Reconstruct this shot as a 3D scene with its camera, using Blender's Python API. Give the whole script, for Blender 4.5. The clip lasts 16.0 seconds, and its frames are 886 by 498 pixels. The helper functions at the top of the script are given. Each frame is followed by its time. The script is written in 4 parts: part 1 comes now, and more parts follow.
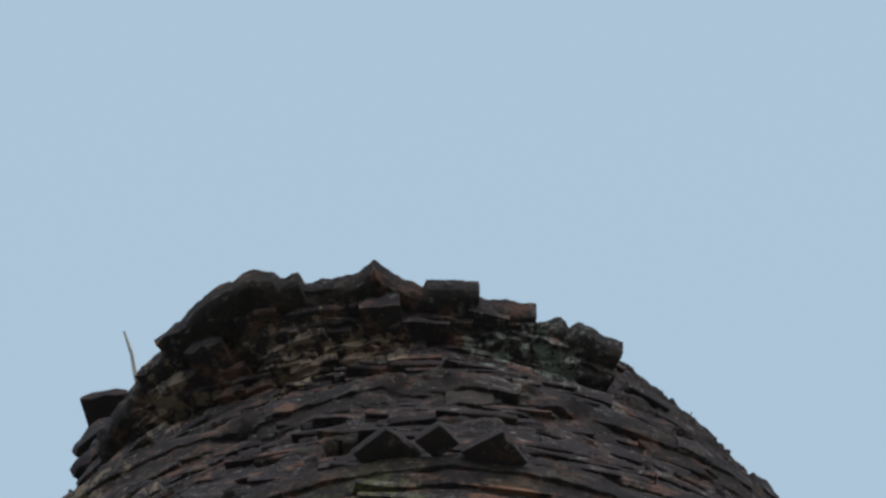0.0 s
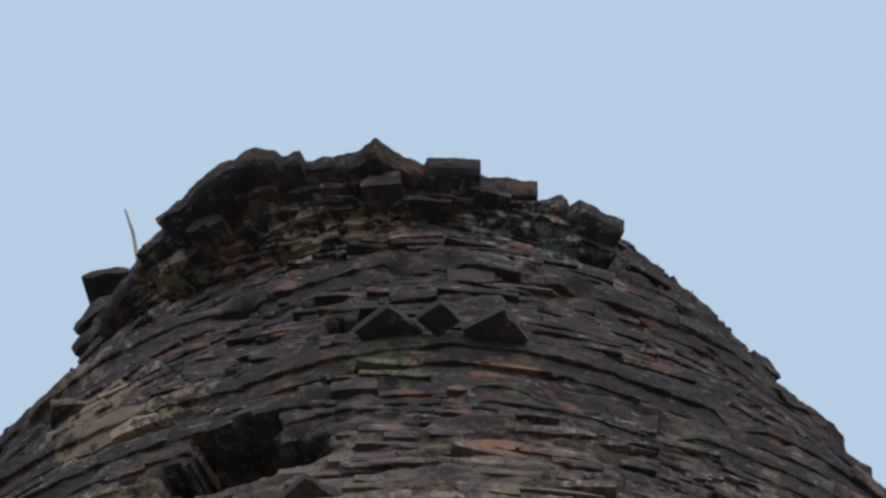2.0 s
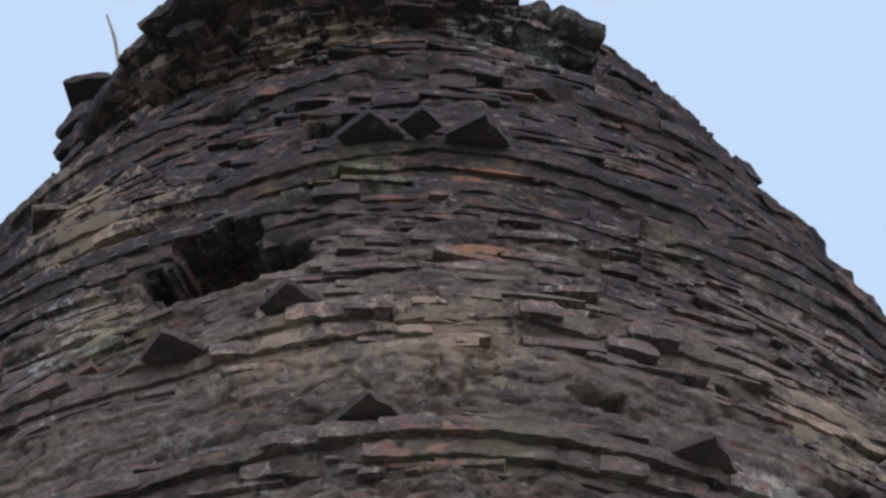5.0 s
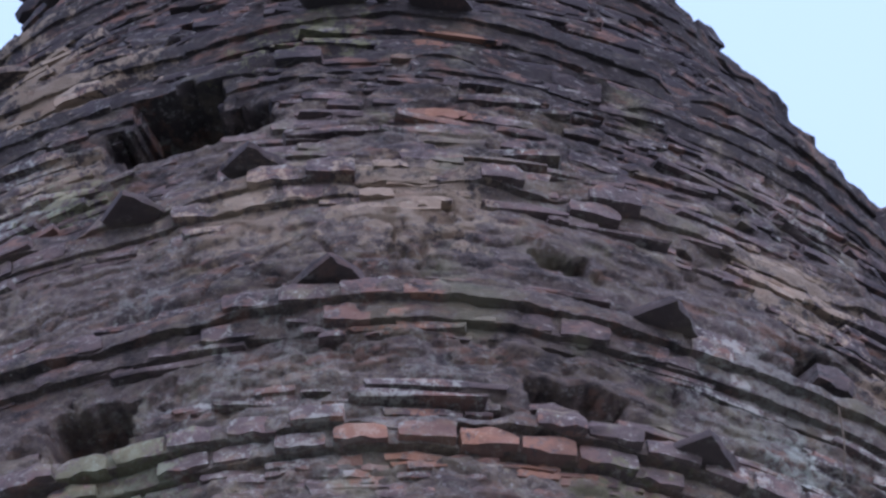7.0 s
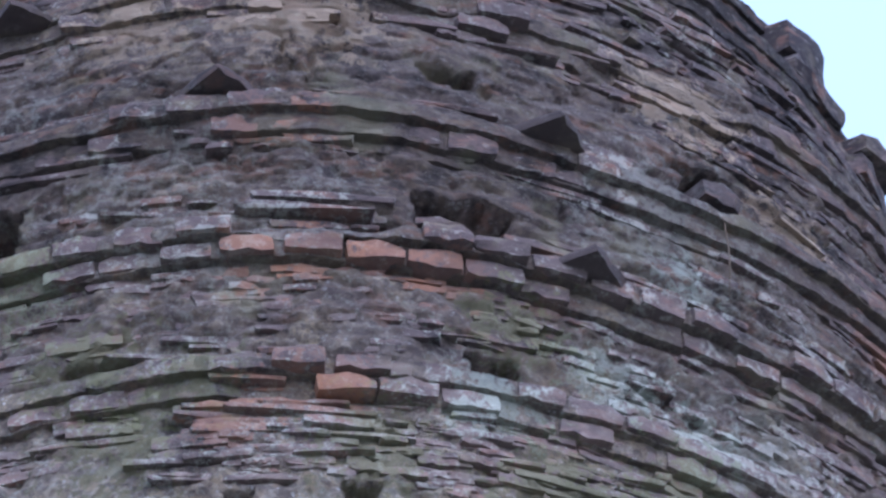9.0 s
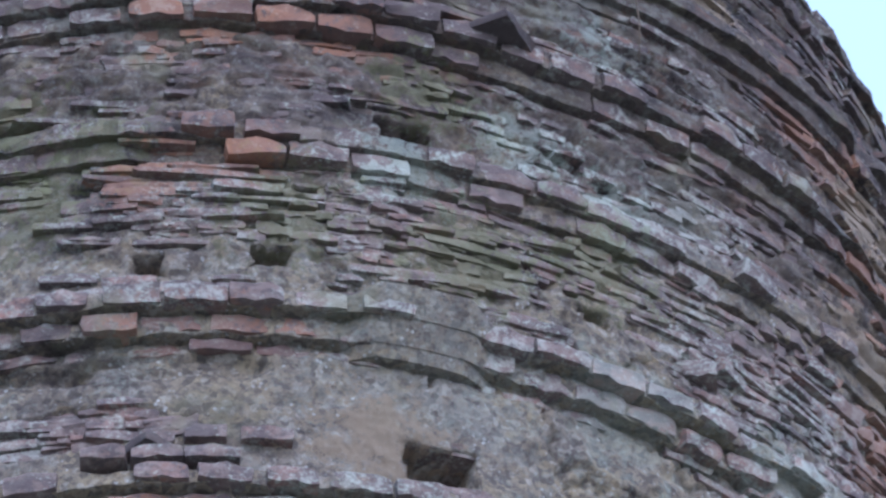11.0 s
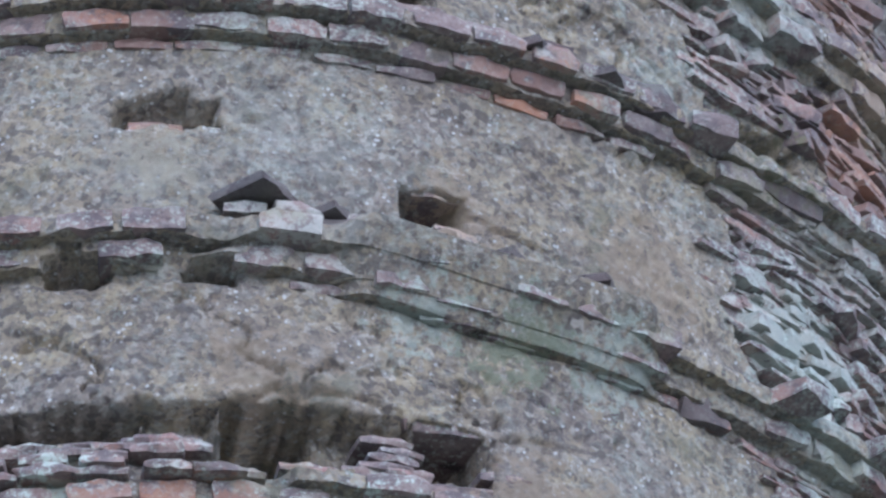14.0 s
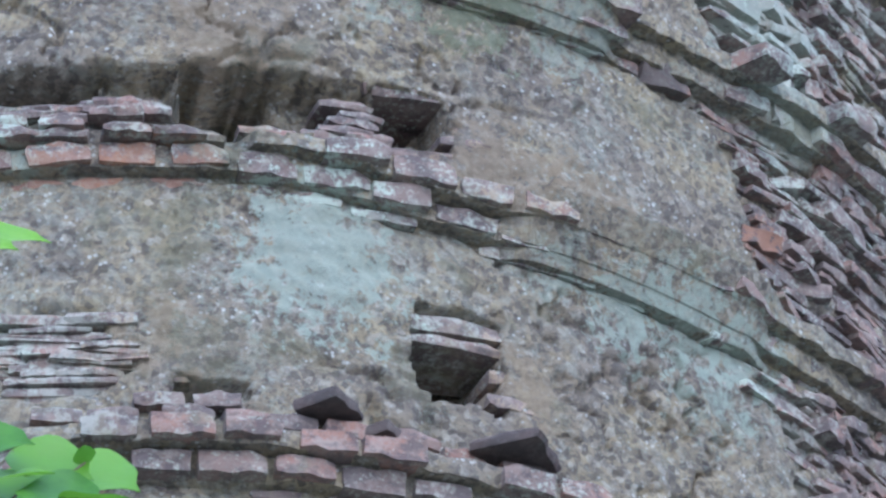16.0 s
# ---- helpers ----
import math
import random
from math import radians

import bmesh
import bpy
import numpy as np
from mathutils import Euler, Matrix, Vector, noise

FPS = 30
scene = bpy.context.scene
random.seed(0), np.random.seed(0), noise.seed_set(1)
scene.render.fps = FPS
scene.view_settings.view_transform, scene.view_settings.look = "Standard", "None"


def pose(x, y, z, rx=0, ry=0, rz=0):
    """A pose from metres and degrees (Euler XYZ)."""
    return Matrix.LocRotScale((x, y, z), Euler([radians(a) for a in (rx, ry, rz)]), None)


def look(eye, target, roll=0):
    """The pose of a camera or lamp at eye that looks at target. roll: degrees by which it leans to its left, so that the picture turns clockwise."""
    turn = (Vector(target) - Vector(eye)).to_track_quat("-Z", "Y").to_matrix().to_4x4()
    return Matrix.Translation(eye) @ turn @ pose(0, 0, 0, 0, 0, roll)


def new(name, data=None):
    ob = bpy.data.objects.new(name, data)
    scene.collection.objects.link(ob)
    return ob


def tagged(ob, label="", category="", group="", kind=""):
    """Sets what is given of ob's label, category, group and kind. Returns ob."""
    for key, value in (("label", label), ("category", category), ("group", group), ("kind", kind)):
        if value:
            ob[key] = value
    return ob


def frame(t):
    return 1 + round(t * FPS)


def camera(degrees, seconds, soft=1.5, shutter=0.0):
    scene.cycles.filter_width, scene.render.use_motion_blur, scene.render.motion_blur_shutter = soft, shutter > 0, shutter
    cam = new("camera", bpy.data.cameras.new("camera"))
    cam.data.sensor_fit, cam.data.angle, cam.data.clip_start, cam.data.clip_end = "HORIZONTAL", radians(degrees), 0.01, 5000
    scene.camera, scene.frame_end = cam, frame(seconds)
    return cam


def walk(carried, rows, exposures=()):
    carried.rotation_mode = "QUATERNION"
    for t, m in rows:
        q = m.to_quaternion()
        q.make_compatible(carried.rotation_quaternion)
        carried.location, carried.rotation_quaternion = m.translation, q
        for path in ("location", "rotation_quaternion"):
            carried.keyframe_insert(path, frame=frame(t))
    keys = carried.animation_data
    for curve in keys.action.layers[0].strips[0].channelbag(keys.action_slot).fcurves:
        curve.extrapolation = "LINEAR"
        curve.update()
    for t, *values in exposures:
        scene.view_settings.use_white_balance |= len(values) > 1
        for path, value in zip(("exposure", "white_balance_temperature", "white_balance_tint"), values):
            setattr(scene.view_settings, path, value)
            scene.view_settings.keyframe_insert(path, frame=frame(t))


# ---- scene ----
# ---- camera: it stands on the ground and turns, tele lens ----
cam = camera(8.0, 16.0, soft=2.7)
EYE = (0.0, 0.0, 1.6)
ROWS = [
    (0.0, 0.000, 51.000, -1.500),
    (0.5, 0.061, 50.788, -1.380),
    (1.0, 0.070, 50.531, -1.425),
    (1.5, 0.048, 50.180, -1.523),
    (2.0, 0.062, 49.897, -1.489),
    (2.5, 0.059, 49.622, -1.483),
    (3.0, 0.036, 49.293, -1.483),
    (3.5, 0.025, 48.987, -1.536),
    (4.0, -0.045, 48.713, -1.597),
    (6.5, -0.344, 47.200, -1.660),
    (7.0, -0.575, 46.885, -1.781),
    (7.5, -0.844, 46.508, -1.898),
    (8.0, -1.219, 46.065, -2.047),
    (8.5, -1.584, 45.642, -2.094),
    (9.0, -1.960, 45.159, -2.230),
    (11.5, -3.054, 42.309, -2.958),
    (12.0, -3.090, 41.568, -2.944),
    (12.5, -3.143, 40.894, -2.847),
    (13.0, -3.200, 40.134, -2.796),
    (13.5, -3.233, 39.413, -2.820),
    (14.0, -3.224, 38.614, -2.777),
    (14.5, -3.246, 37.843, -2.717),
    (15.0, -3.319, 37.072, -2.770),
    (15.5, -3.407, 36.304, -2.655),
    (16.0, -3.500, 35.563, -2.694),
]
walk(cam, [(t, pose(*EYE, 0, 0, yaw) @ pose(0, 0, 0, 90 + pitch, 0, 0) @ pose(0, 0, 0, 0, 0, roll)) for t, yaw, pitch, roll in ROWS],
     exposures=[(0.0, 0.27, 6600, 10), (1.0, 0.35, 6600, 12), (4.0, 0.56, 6600, 15), (6.5, 0.86, 5800, 29), (7.5, 1.05, 5400, 30), (9.0, 1.22, 5300, 26), (11.5, 1.16, 5350, 21), (13.5, 1.34, 5380, 19), (14.5, 1.48, 5380, 17), (16.0, 1.50, 5380, 14)])

# ---- world and sun: thin bright haze ----
SUN_EL, SUN_AZ = radians(33), radians(166)
world = bpy.data.worlds.new("world")
scene.world = world
world.use_nodes = True
wn, wl = world.node_tree.nodes, world.node_tree.links
wn.clear()
sky = wn.new("ShaderNodeTexSky")
sky.sky_type, sky.sun_disc = "NISHITA", False
sky.sun_elevation, sky.sun_rotation = SUN_EL, SUN_AZ
sky.dust_density, sky.air_density, sky.ozone_density = 3.0, 1.0, 1.0
hz = wn.new("ShaderNodeMix")
hz.data_type = "RGBA"
hz.inputs["Factor"].default_value = 0.72
hz.inputs["B"].default_value = (4.4, 5.95, 7.3, 1)
wl.new(sky.outputs["Color"], hz.inputs["A"])
bg = wn.new("ShaderNodeBackground")
bg.inputs["Strength"].default_value = 0.1
wl.new(hz.outputs["Result"], bg.inputs["Color"])
wl.new(bg.outputs[0], wn.new("ShaderNodeOutputWorld").inputs["Surface"])
sun = new("sun", bpy.data.lights.new("sun", "SUN"))
sun.data.energy, sun.data.angle, sun.data.color = 0.9, radians(70), (1.0, 0.96, 0.91)
sx, sy, sz = math.sin(SUN_AZ) * math.cos(SUN_EL), math.cos(SUN_AZ) * math.cos(SUN_EL), math.sin(SUN_EL)
sun.matrix_world = look((sx * 40, sy * 40, sz * 40), (0, 0, 0))


# ---- node helpers and materials ----
class Mat:
    def __init__(self, name, rough=0.9, masonry=False):
        self.m = bpy.data.materials.new(name)
        self.m.use_nodes = True
        self.t = self.m.node_tree
        self.b = self.t.nodes["Principled BSDF"]
        self.b.inputs["Roughness"].default_value = rough
        self.b.inputs["Specular IOR Level"].default_value = 0.25
        if masonry:
            self.co = self.t.nodes.new("ShaderNodeNewGeometry").outputs["Position"]
        else:
            self.co = self.t.nodes.new("ShaderNodeTexCoord").outputs["Object"]

    def node(self, kind, **inputs):
        n = self.t.nodes.new(kind)
        for k, v in inputs.items():
            self.put(n.inputs[k.replace("_", " ")], v)
        return n

    def put(self, socket, v):
        if isinstance(v, bpy.types.NodeSocket):
            self.t.links.new(v, socket)
        else:
            socket.default_value = v

    def noise(self, scale, detail=4.0, rough=0.6, stretch=None, shift=0.0):
        co = self.co
        mp = self.node("ShaderNodeMapping", Vector=co)
        mp.inputs["Location"].default_value = (shift, shift * 1.7, shift * 0.6)
        mp.inputs["Scale"].default_value = stretch or (1, 1, 1)
        return self.node("ShaderNodeTexNoise", Vector=mp.outputs[0], Scale=scale, Detail=detail, Roughness=rough).outputs[0]

    def cells(self, scale, out="Distance"):
        return self.node("ShaderNodeTexVoronoi", Vector=self.co, Scale=scale).outputs[out]

    def ramp(self, v, a, b, lo=0.0, hi=1.0):
        n = self.node("ShaderNodeMapRange", Value=v)
        for k, x in zip(("From Min", "From Max", "To Min", "To Max"), (a, b, lo, hi)):
            n.inputs[k].default_value = x
        n.interpolation_type = "SMOOTHSTEP"
        return n.outputs[0]

    def math(self, op, a, b=0.0):
        n = self.t.nodes.new("ShaderNodeMath")
        n.operation = op
        self.put(n.inputs[0], a)
        self.put(n.inputs[1], b)
        return n.outputs[0]

    def mix(self, fac, a, b):
        n = self.t.nodes.new("ShaderNodeMix")
        n.data_type = "RGBA"
        self.put(n.inputs["Factor"], fac)
        self.put(n.inputs["A"], a if isinstance(a, bpy.types.NodeSocket) else (*a, 1))
        self.put(n.inputs["B"], b if isinstance(b, bpy.types.NodeSocket) else (*b, 1))
        return n.outputs["Result"]

    def bump(self, height, distance, strength=1.0):
        n = self.node("ShaderNodeBump", Height=height, Strength=strength, Distance=distance)
        self.put(self.b.inputs["Normal"], n.outputs[0])

    def done(self, colour):
        self.put(self.b.inputs["Base Color"], colour if isinstance(colour, bpy.types.NodeSocket) else (*colour, 1))
        return self.m


# axis and facing of the tower, and its profile
AXIS, FACING = (-0.196, 17.999), 0.623
PROFILE_Z = [0.0, 11.6, 13.1, 14.6, 16.1, 17.2, 18.2, 19.1, 19.9, 20.6, 21.35, 22.1, 22.6]
PROFILE_R = [3.06, 3.03, 3.01, 3.00, 3.00, 2.97, 2.81, 2.55, 2.23, 1.90, 1.57, 1.22, 0.98]


def spot(phi, z):
    """A place on the tower's face."""
    a, r = radians(phi + FACING), float(np.interp(z, PROFILE_Z, PROFILE_R)) + 0.03
    return AXIS[0] + r * math.sin(a), AXIS[1] - r * math.cos(a), z


def colony(m, centre, size, ragged):
    """1 inside a ragged patch round a place, 0 outside."""
    n = m.node("ShaderNodeVectorMath", Vector=m.co)
    n.operation = "DISTANCE"
    n.inputs[1].default_value = centre
    return m.ramp(m.math("ADD", n.outputs["Value"], ragged), size, size * 0.8)


def height_of(m):
    return m.node("ShaderNodeSeparateXYZ", Vector=m.node("ShaderNodeNewGeometry").outputs["Position"]).outputs["Z"]


# pale blue-green lichen colonies: angle, height, radius, cover;
# at height 13.4 they paint the lit face of the coated moulding
LICHEN_AND_LIT_SPOTS = [(13.6, 12.36, 0.27, 0.9), (2.8, 13.92, 0.13, 0.7), (40.0, 12.30, 0.12, 0.5), (-3.2, 12.67, 0.07, 0.8), (28.0, 12.50, 0.10, 0.6), (33.0, 12.47, 0.13, 0.75), (37.5, 12.46, 0.13, 0.75), (42.0, 12.45, 0.13, 0.7), (47.0, 13.55, 0.22, 0.4), (46.0, 13.9, 0.28, 0.5), (18.0, 13.44, 0.10, 0.6), (24.0, 13.42, 0.13, 0.6), (30.0, 13.42, 0.13, 0.6), (-6.0, 12.05, 0.12, 0.4),
                (36.0, 14.7, 0.15, 0.4), (30.0, 15.25, 0.25, 0.3), (44.0, 15.3, 0.25, 0.35), (20.0, 21.10, 0.14, 0.5), (12.0, 21.08, 0.08, 0.45), (-25.0, 18.53, 0.14, 0.55), (15.5, 16.05, 0.14, 0.6), (31.0, 16.2, 0.16, 0.5), (-14.0, 16.6, 0.1, 0.4), (25.0, 16.35, 0.16, 0.5), (30.5, 17.0, 0.12, 0.5)]

# bare tan plaster and brick, also painted brightness on the lit flanks: angle, height, radius
TAN_SPOTS = [(-40.0, 20.6, 0.22), (-33.0, 21.1, 0.10), (-27.3, 19.39, 0.24), (-33.0, 19.95, 0.22), (-20.0, 19.55, 0.16), (54.0, 16.2, 0.25), (57.0, 17.0, 0.25), (56.0, 15.3, 0.22), (-24.0, 18.7, 0.2), (34.0, 18.1, 0.22), (14.0, 14.85, 0.2), (3.0, 13.95, 0.15), (-13.5, 21.03, 0.10), (-4.0, 21.0, 0.08), (4.0, 18.0, 0.25), (-8.0, 18.0, 0.2), (42.0, 17.6, 0.2), (12.5, 14.8, 0.2), (25.5, 12.78, 0.2), (20.5, 13.86, 0.12), (8.0, 13.12, 0.18), (4.6, 12.02, 0.10), (26.0, 12.05, 0.10), (31.0, 12.8, 0.18), (34.0, 13.9, 0.2)]
# olive moss: angle, height, radius
MOSS_SPOTS = [(-8.0, 19.25, 0.08), (-1.4, 19.30, 0.07), (-15.4, 16.67, 0.20), (-3.0, 16.05, 0.16), (-22.0, 18.5, 0.14), (18.0, 16.45, 0.14), (24.0, 13.36, 0.12), (45.0, 14.62, 0.16), (8.0, 15.75, 0.2), (20.0, 15.7, 0.22), (-8.0, 15.8, 0.2), (30.0, 15.9, 0.2), (-10.0, 16.2, 0.2)]


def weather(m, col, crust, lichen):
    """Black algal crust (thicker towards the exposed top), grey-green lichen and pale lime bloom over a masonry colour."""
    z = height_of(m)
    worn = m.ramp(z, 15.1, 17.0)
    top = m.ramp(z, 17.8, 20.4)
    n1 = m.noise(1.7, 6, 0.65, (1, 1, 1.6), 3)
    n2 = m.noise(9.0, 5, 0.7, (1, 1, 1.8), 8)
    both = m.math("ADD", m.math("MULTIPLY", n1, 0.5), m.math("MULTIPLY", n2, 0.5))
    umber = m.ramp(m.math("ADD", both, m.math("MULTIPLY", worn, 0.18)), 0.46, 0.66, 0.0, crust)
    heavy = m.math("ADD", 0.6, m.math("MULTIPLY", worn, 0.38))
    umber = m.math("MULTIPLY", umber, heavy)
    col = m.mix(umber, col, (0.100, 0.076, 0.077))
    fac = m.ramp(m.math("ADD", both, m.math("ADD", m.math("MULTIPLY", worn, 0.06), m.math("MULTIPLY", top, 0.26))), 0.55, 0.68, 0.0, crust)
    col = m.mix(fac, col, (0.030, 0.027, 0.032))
    rust = m.ramp(m.noise(5.0, 6, 0.7, (1, 1, 3.0), 51), 0.53, 0.64, 0.0, 0.55)
    col = m.mix(m.math("MULTIPLY", rust, worn), col, (0.25, 0.135, 0.10))
    ochre = m.ramp(m.noise(3.4, 6, 0.7, (1, 1, 2.2), 57), 0.53, 0.65, 0.0, 0.5)
    col = m.mix(m.math("MULTIPLY", ochre, m.math("SUBTRACT", worn, m.math("MULTIPLY", top, 0.75))), col, (0.235, 0.20, 0.14))
    pale = m.ramp(m.noise(13.0, 7, 0.75, (1, 1, 4.0), 63), 0.56, 0.66, 0.0, 0.65)
    col = m.mix(m.math("MULTIPLY", pale, worn), col, (0.36, 0.335, 0.315))
    g1 = m.noise(1.1, 3, 0.6, None, 21)
    g2 = m.noise(22.0, 6, 0.75, None, 27)
    gl = m.math("ADD", m.math("MULTIPLY", g1, 0.45), m.math("MULTIPLY", g2, 0.55))
    gl = m.math("SUBTRACT", gl, m.math("ADD", m.math("MULTIPLY", worn, 0.032), m.math("MULTIPLY", top, 0.05)))
    col = m.mix(m.ramp(gl, 0.52, 0.58, 0.0, lichen), col, (0.44, 0.455, 0.41))
    fl = m.math("ADD", m.math("MULTIPLY", m.noise(48, 4, 0.7, (1, 1, 1.6), 81), 0.6), m.math("MULTIPLY", m.noise(3.2, 4, 0.6, None, 85), 0.4))
    fl = m.math("SUBTRACT", fl, m.math("ADD", m.math("MULTIPLY", worn, 0.045), m.math("MULTIPLY", top, 0.03)))
    col = m.mix(m.ramp(fl, 0.545, 0.595, 0.0, lichen), col, (0.47, 0.52, 0.455))
    ol = m.math("SUBTRACT", m.noise(2.6, 5, 0.65, None, 40), m.math("MULTIPLY", top, 0.08))
    col = m.mix(m.ramp(ol, 0.56, 0.68, 0.0, 0.55), col, (0.22, 0.21, 0.14))
    ragged = m.math("ADD", m.math("MULTIPLY", m.math("SUBTRACT", g1, 0.5), 0.25), m.math("MULTIPLY", m.math("SUBTRACT", m.noise(15, 8, 0.8, None, 90), 0.5), 1.5))
    for phi, zc, size, strength in LICHEN_AND_LIT_SPOTS:
        col = m.mix(m.math("MULTIPLY", colony(m, spot(phi, zc), size, ragged), strength * 0.85), col, (0.46, 0.53, 0.465))
    for phi, zc, size in TAN_SPOTS:
        col = m.mix(m.math("MULTIPLY", colony(m, spot(phi, zc), size, ragged), 0.6), col, (0.38, 0.295, 0.215))
    for phi, zc, size in MOSS_SPOTS:
        col = m.mix(m.math("MULTIPLY", colony(m, spot(phi, zc), size, ragged), 0.6), col, (0.17, 0.175, 0.095))
    return col


# freshly broken, redder brickwork: angle, height, radius;
# the last two also paint brightness onto the lit right flank
RED_SPOTS = [(3.0, 14.10, 0.10), (1.5, 14.43, 0.11), (23.5, 14.43, 0.12), (26.5, 14.41, 0.12), (-3.0, 12.56, 0.12), (0.5, 12.56, 0.12), (4.0, 12.56, 0.12), (6.2, 12.56, 0.10),
             (1.0, 16.62, 0.14), (5.0, 16.63, 0.14), (9.0, 16.62, 0.14), (13.0, 16.60, 0.12), (0.5, 17.30, 0.10), (4.0, 17.31, 0.10), (0.0, 15.18, 0.13), (4.0, 15.18, 0.13), (8.0, 15.18, 0.10),
             (2.5, 16.02, 0.12), (5.5, 16.02, 0.12), (-1.0, 15.90, 0.12), (7.0, 18.65, 0.12), (9.0, 19.25, 0.14), (54.0, 14.9, 0.18), (52.0, 17.3, 0.25), (39.5, 13.3, 0.07), (44.5, 12.98, 0.07), (54.0, 15.8, 0.22), (55.0, 16.6, 0.22)]


def brick_material(name, single, shade=0.0):
    m = Mat(name, 0.92, True)
    if single:
        rnd = m.node("ShaderNodeObjectInfo").outputs["Random"]
    else:
        rnd = m.node("ShaderNodeNewGeometry").outputs["Random Per Island"]
    r = m.t.nodes.new("ShaderNodeValToRGB")
    m.put(r.inputs["Fac"], rnd)
    e = r.color_ramp.elements
    e[0].color, e[1].color = (0.132, 0.099, 0.098, 1), (0.29, 0.155, 0.12, 1)
    for p, c in ((0.3, (0.182, 0.126, 0.118, 1)), (0.6, (0.235, 0.163, 0.145, 1)), (0.85, (0.28, 0.15, 0.125, 1))):
        x = r.color_ramp.elements.new(p)
        x.color = c
    grain = m.noise(55, 6, 0.75)
    col = m.mix(m.ramp(grain, 0.35, 0.7, 0.0, 0.6), r.outputs[0], (0.29, 0.24, 0.225))
    col = m.mix(m.ramp(m.noise(13, 6, 0.75, None, 5), 0.50, 0.62, 0.0, 0.55), col, (0.33, 0.29, 0.265))
    col = m.mix(m.ramp(m.noise(9, 6, 0.75, (1, 1, 1.5), 15), 0.45, 0.58, 0.0, 0.8), col, (0.095, 0.08, 0.086))
    smear = m.ramp(m.noise(4.2, 7, 0.72, (1, 1, 2.6), 121), 0.45, 0.6, 0.0, 0.75)
    col = m.mix(m.math("MULTIPLY", smear, m.ramp(height_of(m), 14.9, 16.0, 0.45, 1.0)), col, (0.215, 0.180, 0.168))
    col = weather(m, col, 0.85, 0.5 * (1 - shade))
    # painted shade: a near-black tone mixed over the whole brick
    col = m.mix(shade, col, (0.055, 0.045, 0.047))
    fleck = m.noise(26, 5, 0.75, None, 33)
    ragged = m.math("MULTIPLY", m.math("SUBTRACT", fleck, 0.5), 0.5)
    for phi, zc, size in RED_SPOTS:
        col = m.mix(m.math("MULTIPLY", colony(m, spot(phi, zc), size * 1.25, ragged), 0.5), col, m.mix(rnd, (0.19, 0.115, 0.10), (0.36, 0.17, 0.098)))
    m.bump(m.math("ADD", grain, m.math("MULTIPLY", m.noise(160, 3, 0.6), 0.4)), 0.010, 0.55)
    return m.done(col)


def plaster_material():
    m = Mat("lime_plaster", 0.95, True)
    base = m.mix(m.ramp(m.noise(2.3, 5, 0.6), 0.35, 0.65), (0.345, 0.29, 0.245), (0.48, 0.395, 0.275))
    base = m.mix(m.ramp(m.noise(3.6, 6, 0.7, None, 55), 0.50, 0.62, 0.0, 0.7), base, (0.47, 0.38, 0.25))
    base = m.mix(m.ramp(m.noise(4.5, 6, 0.7, None, 71), 0.54, 0.66, 0.0, 0.6), base, (0.20, 0.18, 0.165))
    grit = m.cells(44, "Color")
    pick = m.node("ShaderNodeSeparateXYZ", Vector=grit).outputs["X"]
    fine = m.node("ShaderNodeSeparateXYZ", Vector=m.cells(95, "Color")).outputs["Y"]
    base = m.mix(m.ramp(pick, 0.42, 0.05, 0.0, 0.8), base, (0.15, 0.13, 0.12))
    base = m.mix(m.ramp(pick, 0.72, 0.95, 0.0, 0.7), base, (0.56, 0.51, 0.45))
    base = m.mix(m.ramp(fine, 0.35, 0.0, 0.0, 0.5), base, (0.14, 0.12, 0.115))
    base = m.mix(m.ramp(m.noise(30, 6, 0.75, None, 4), 0.46, 0.62, 0.0, 0.6), base, (0.17, 0.15, 0.145))
    dist = m.cells(38)
    speck = m.math("MULTIPLY", m.ramp(dist, 0.30, 0.18), m.ramp(m.noise(11, 4, 0.6, None, 9), 0.5, 0.62))
    base = m.mix(m.math("MULTIPLY", speck, 0.8), base, (0.80, 0.80, 0.79))
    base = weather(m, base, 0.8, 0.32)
    rough = m.math("ADD", m.noise(45, 7, 0.8, None, 2), m.math("MULTIPLY", pick, 0.35))
    m.bump(rough, 0.03, 0.9)
    return m.done(base)


PLASTER = plaster_material()
BRICK_JOINED = brick_material("weathered_brick_joined", False)
BRICK_SINGLE = brick_material("weathered_brick", True)
# corner bricks and lower blocks: underside shade put into the brick colour
BRICK_SHADED = brick_material("shaded_brick", False, 0.6)


def leaf_material():
    m = Mat("leaf", 0.42)
    m.b.inputs["Specular IOR Level"].default_value = 0.5
    m.b.inputs["Transmission Weight"].default_value = 0.0
    r = m.node("ShaderNodeObjectInfo").outputs["Random"]
    col = m.mix(r, (0.05, 0.16, 0.02), (0.21, 0.42, 0.04))
    col = m.mix(m.ramp(m.noise(30, 4), 0.4, 0.7, 0, 0.4), col, (0.12, 0.30, 0.035))
    tr = m.t.nodes.new("ShaderNodeBsdfTranslucent")
    m.put(tr.inputs["Color"], m.mix(0.5, col, (0.25, 0.52, 0.05)))
    mx = m.t.nodes.new("ShaderNodeMixShader")
    mx.inputs[0].default_value = 0.35
    m.t.links.new(m.b.outputs[0], mx.inputs[1])
    m.t.links.new(tr.outputs[0], mx.inputs[2])
    m.t.links.new(mx.outputs[0], m.t.nodes["Material Output"].inputs["Surface"])
    m.bump(m.noise(18, 3), 0.004, 0.5)
    return m.done(col)


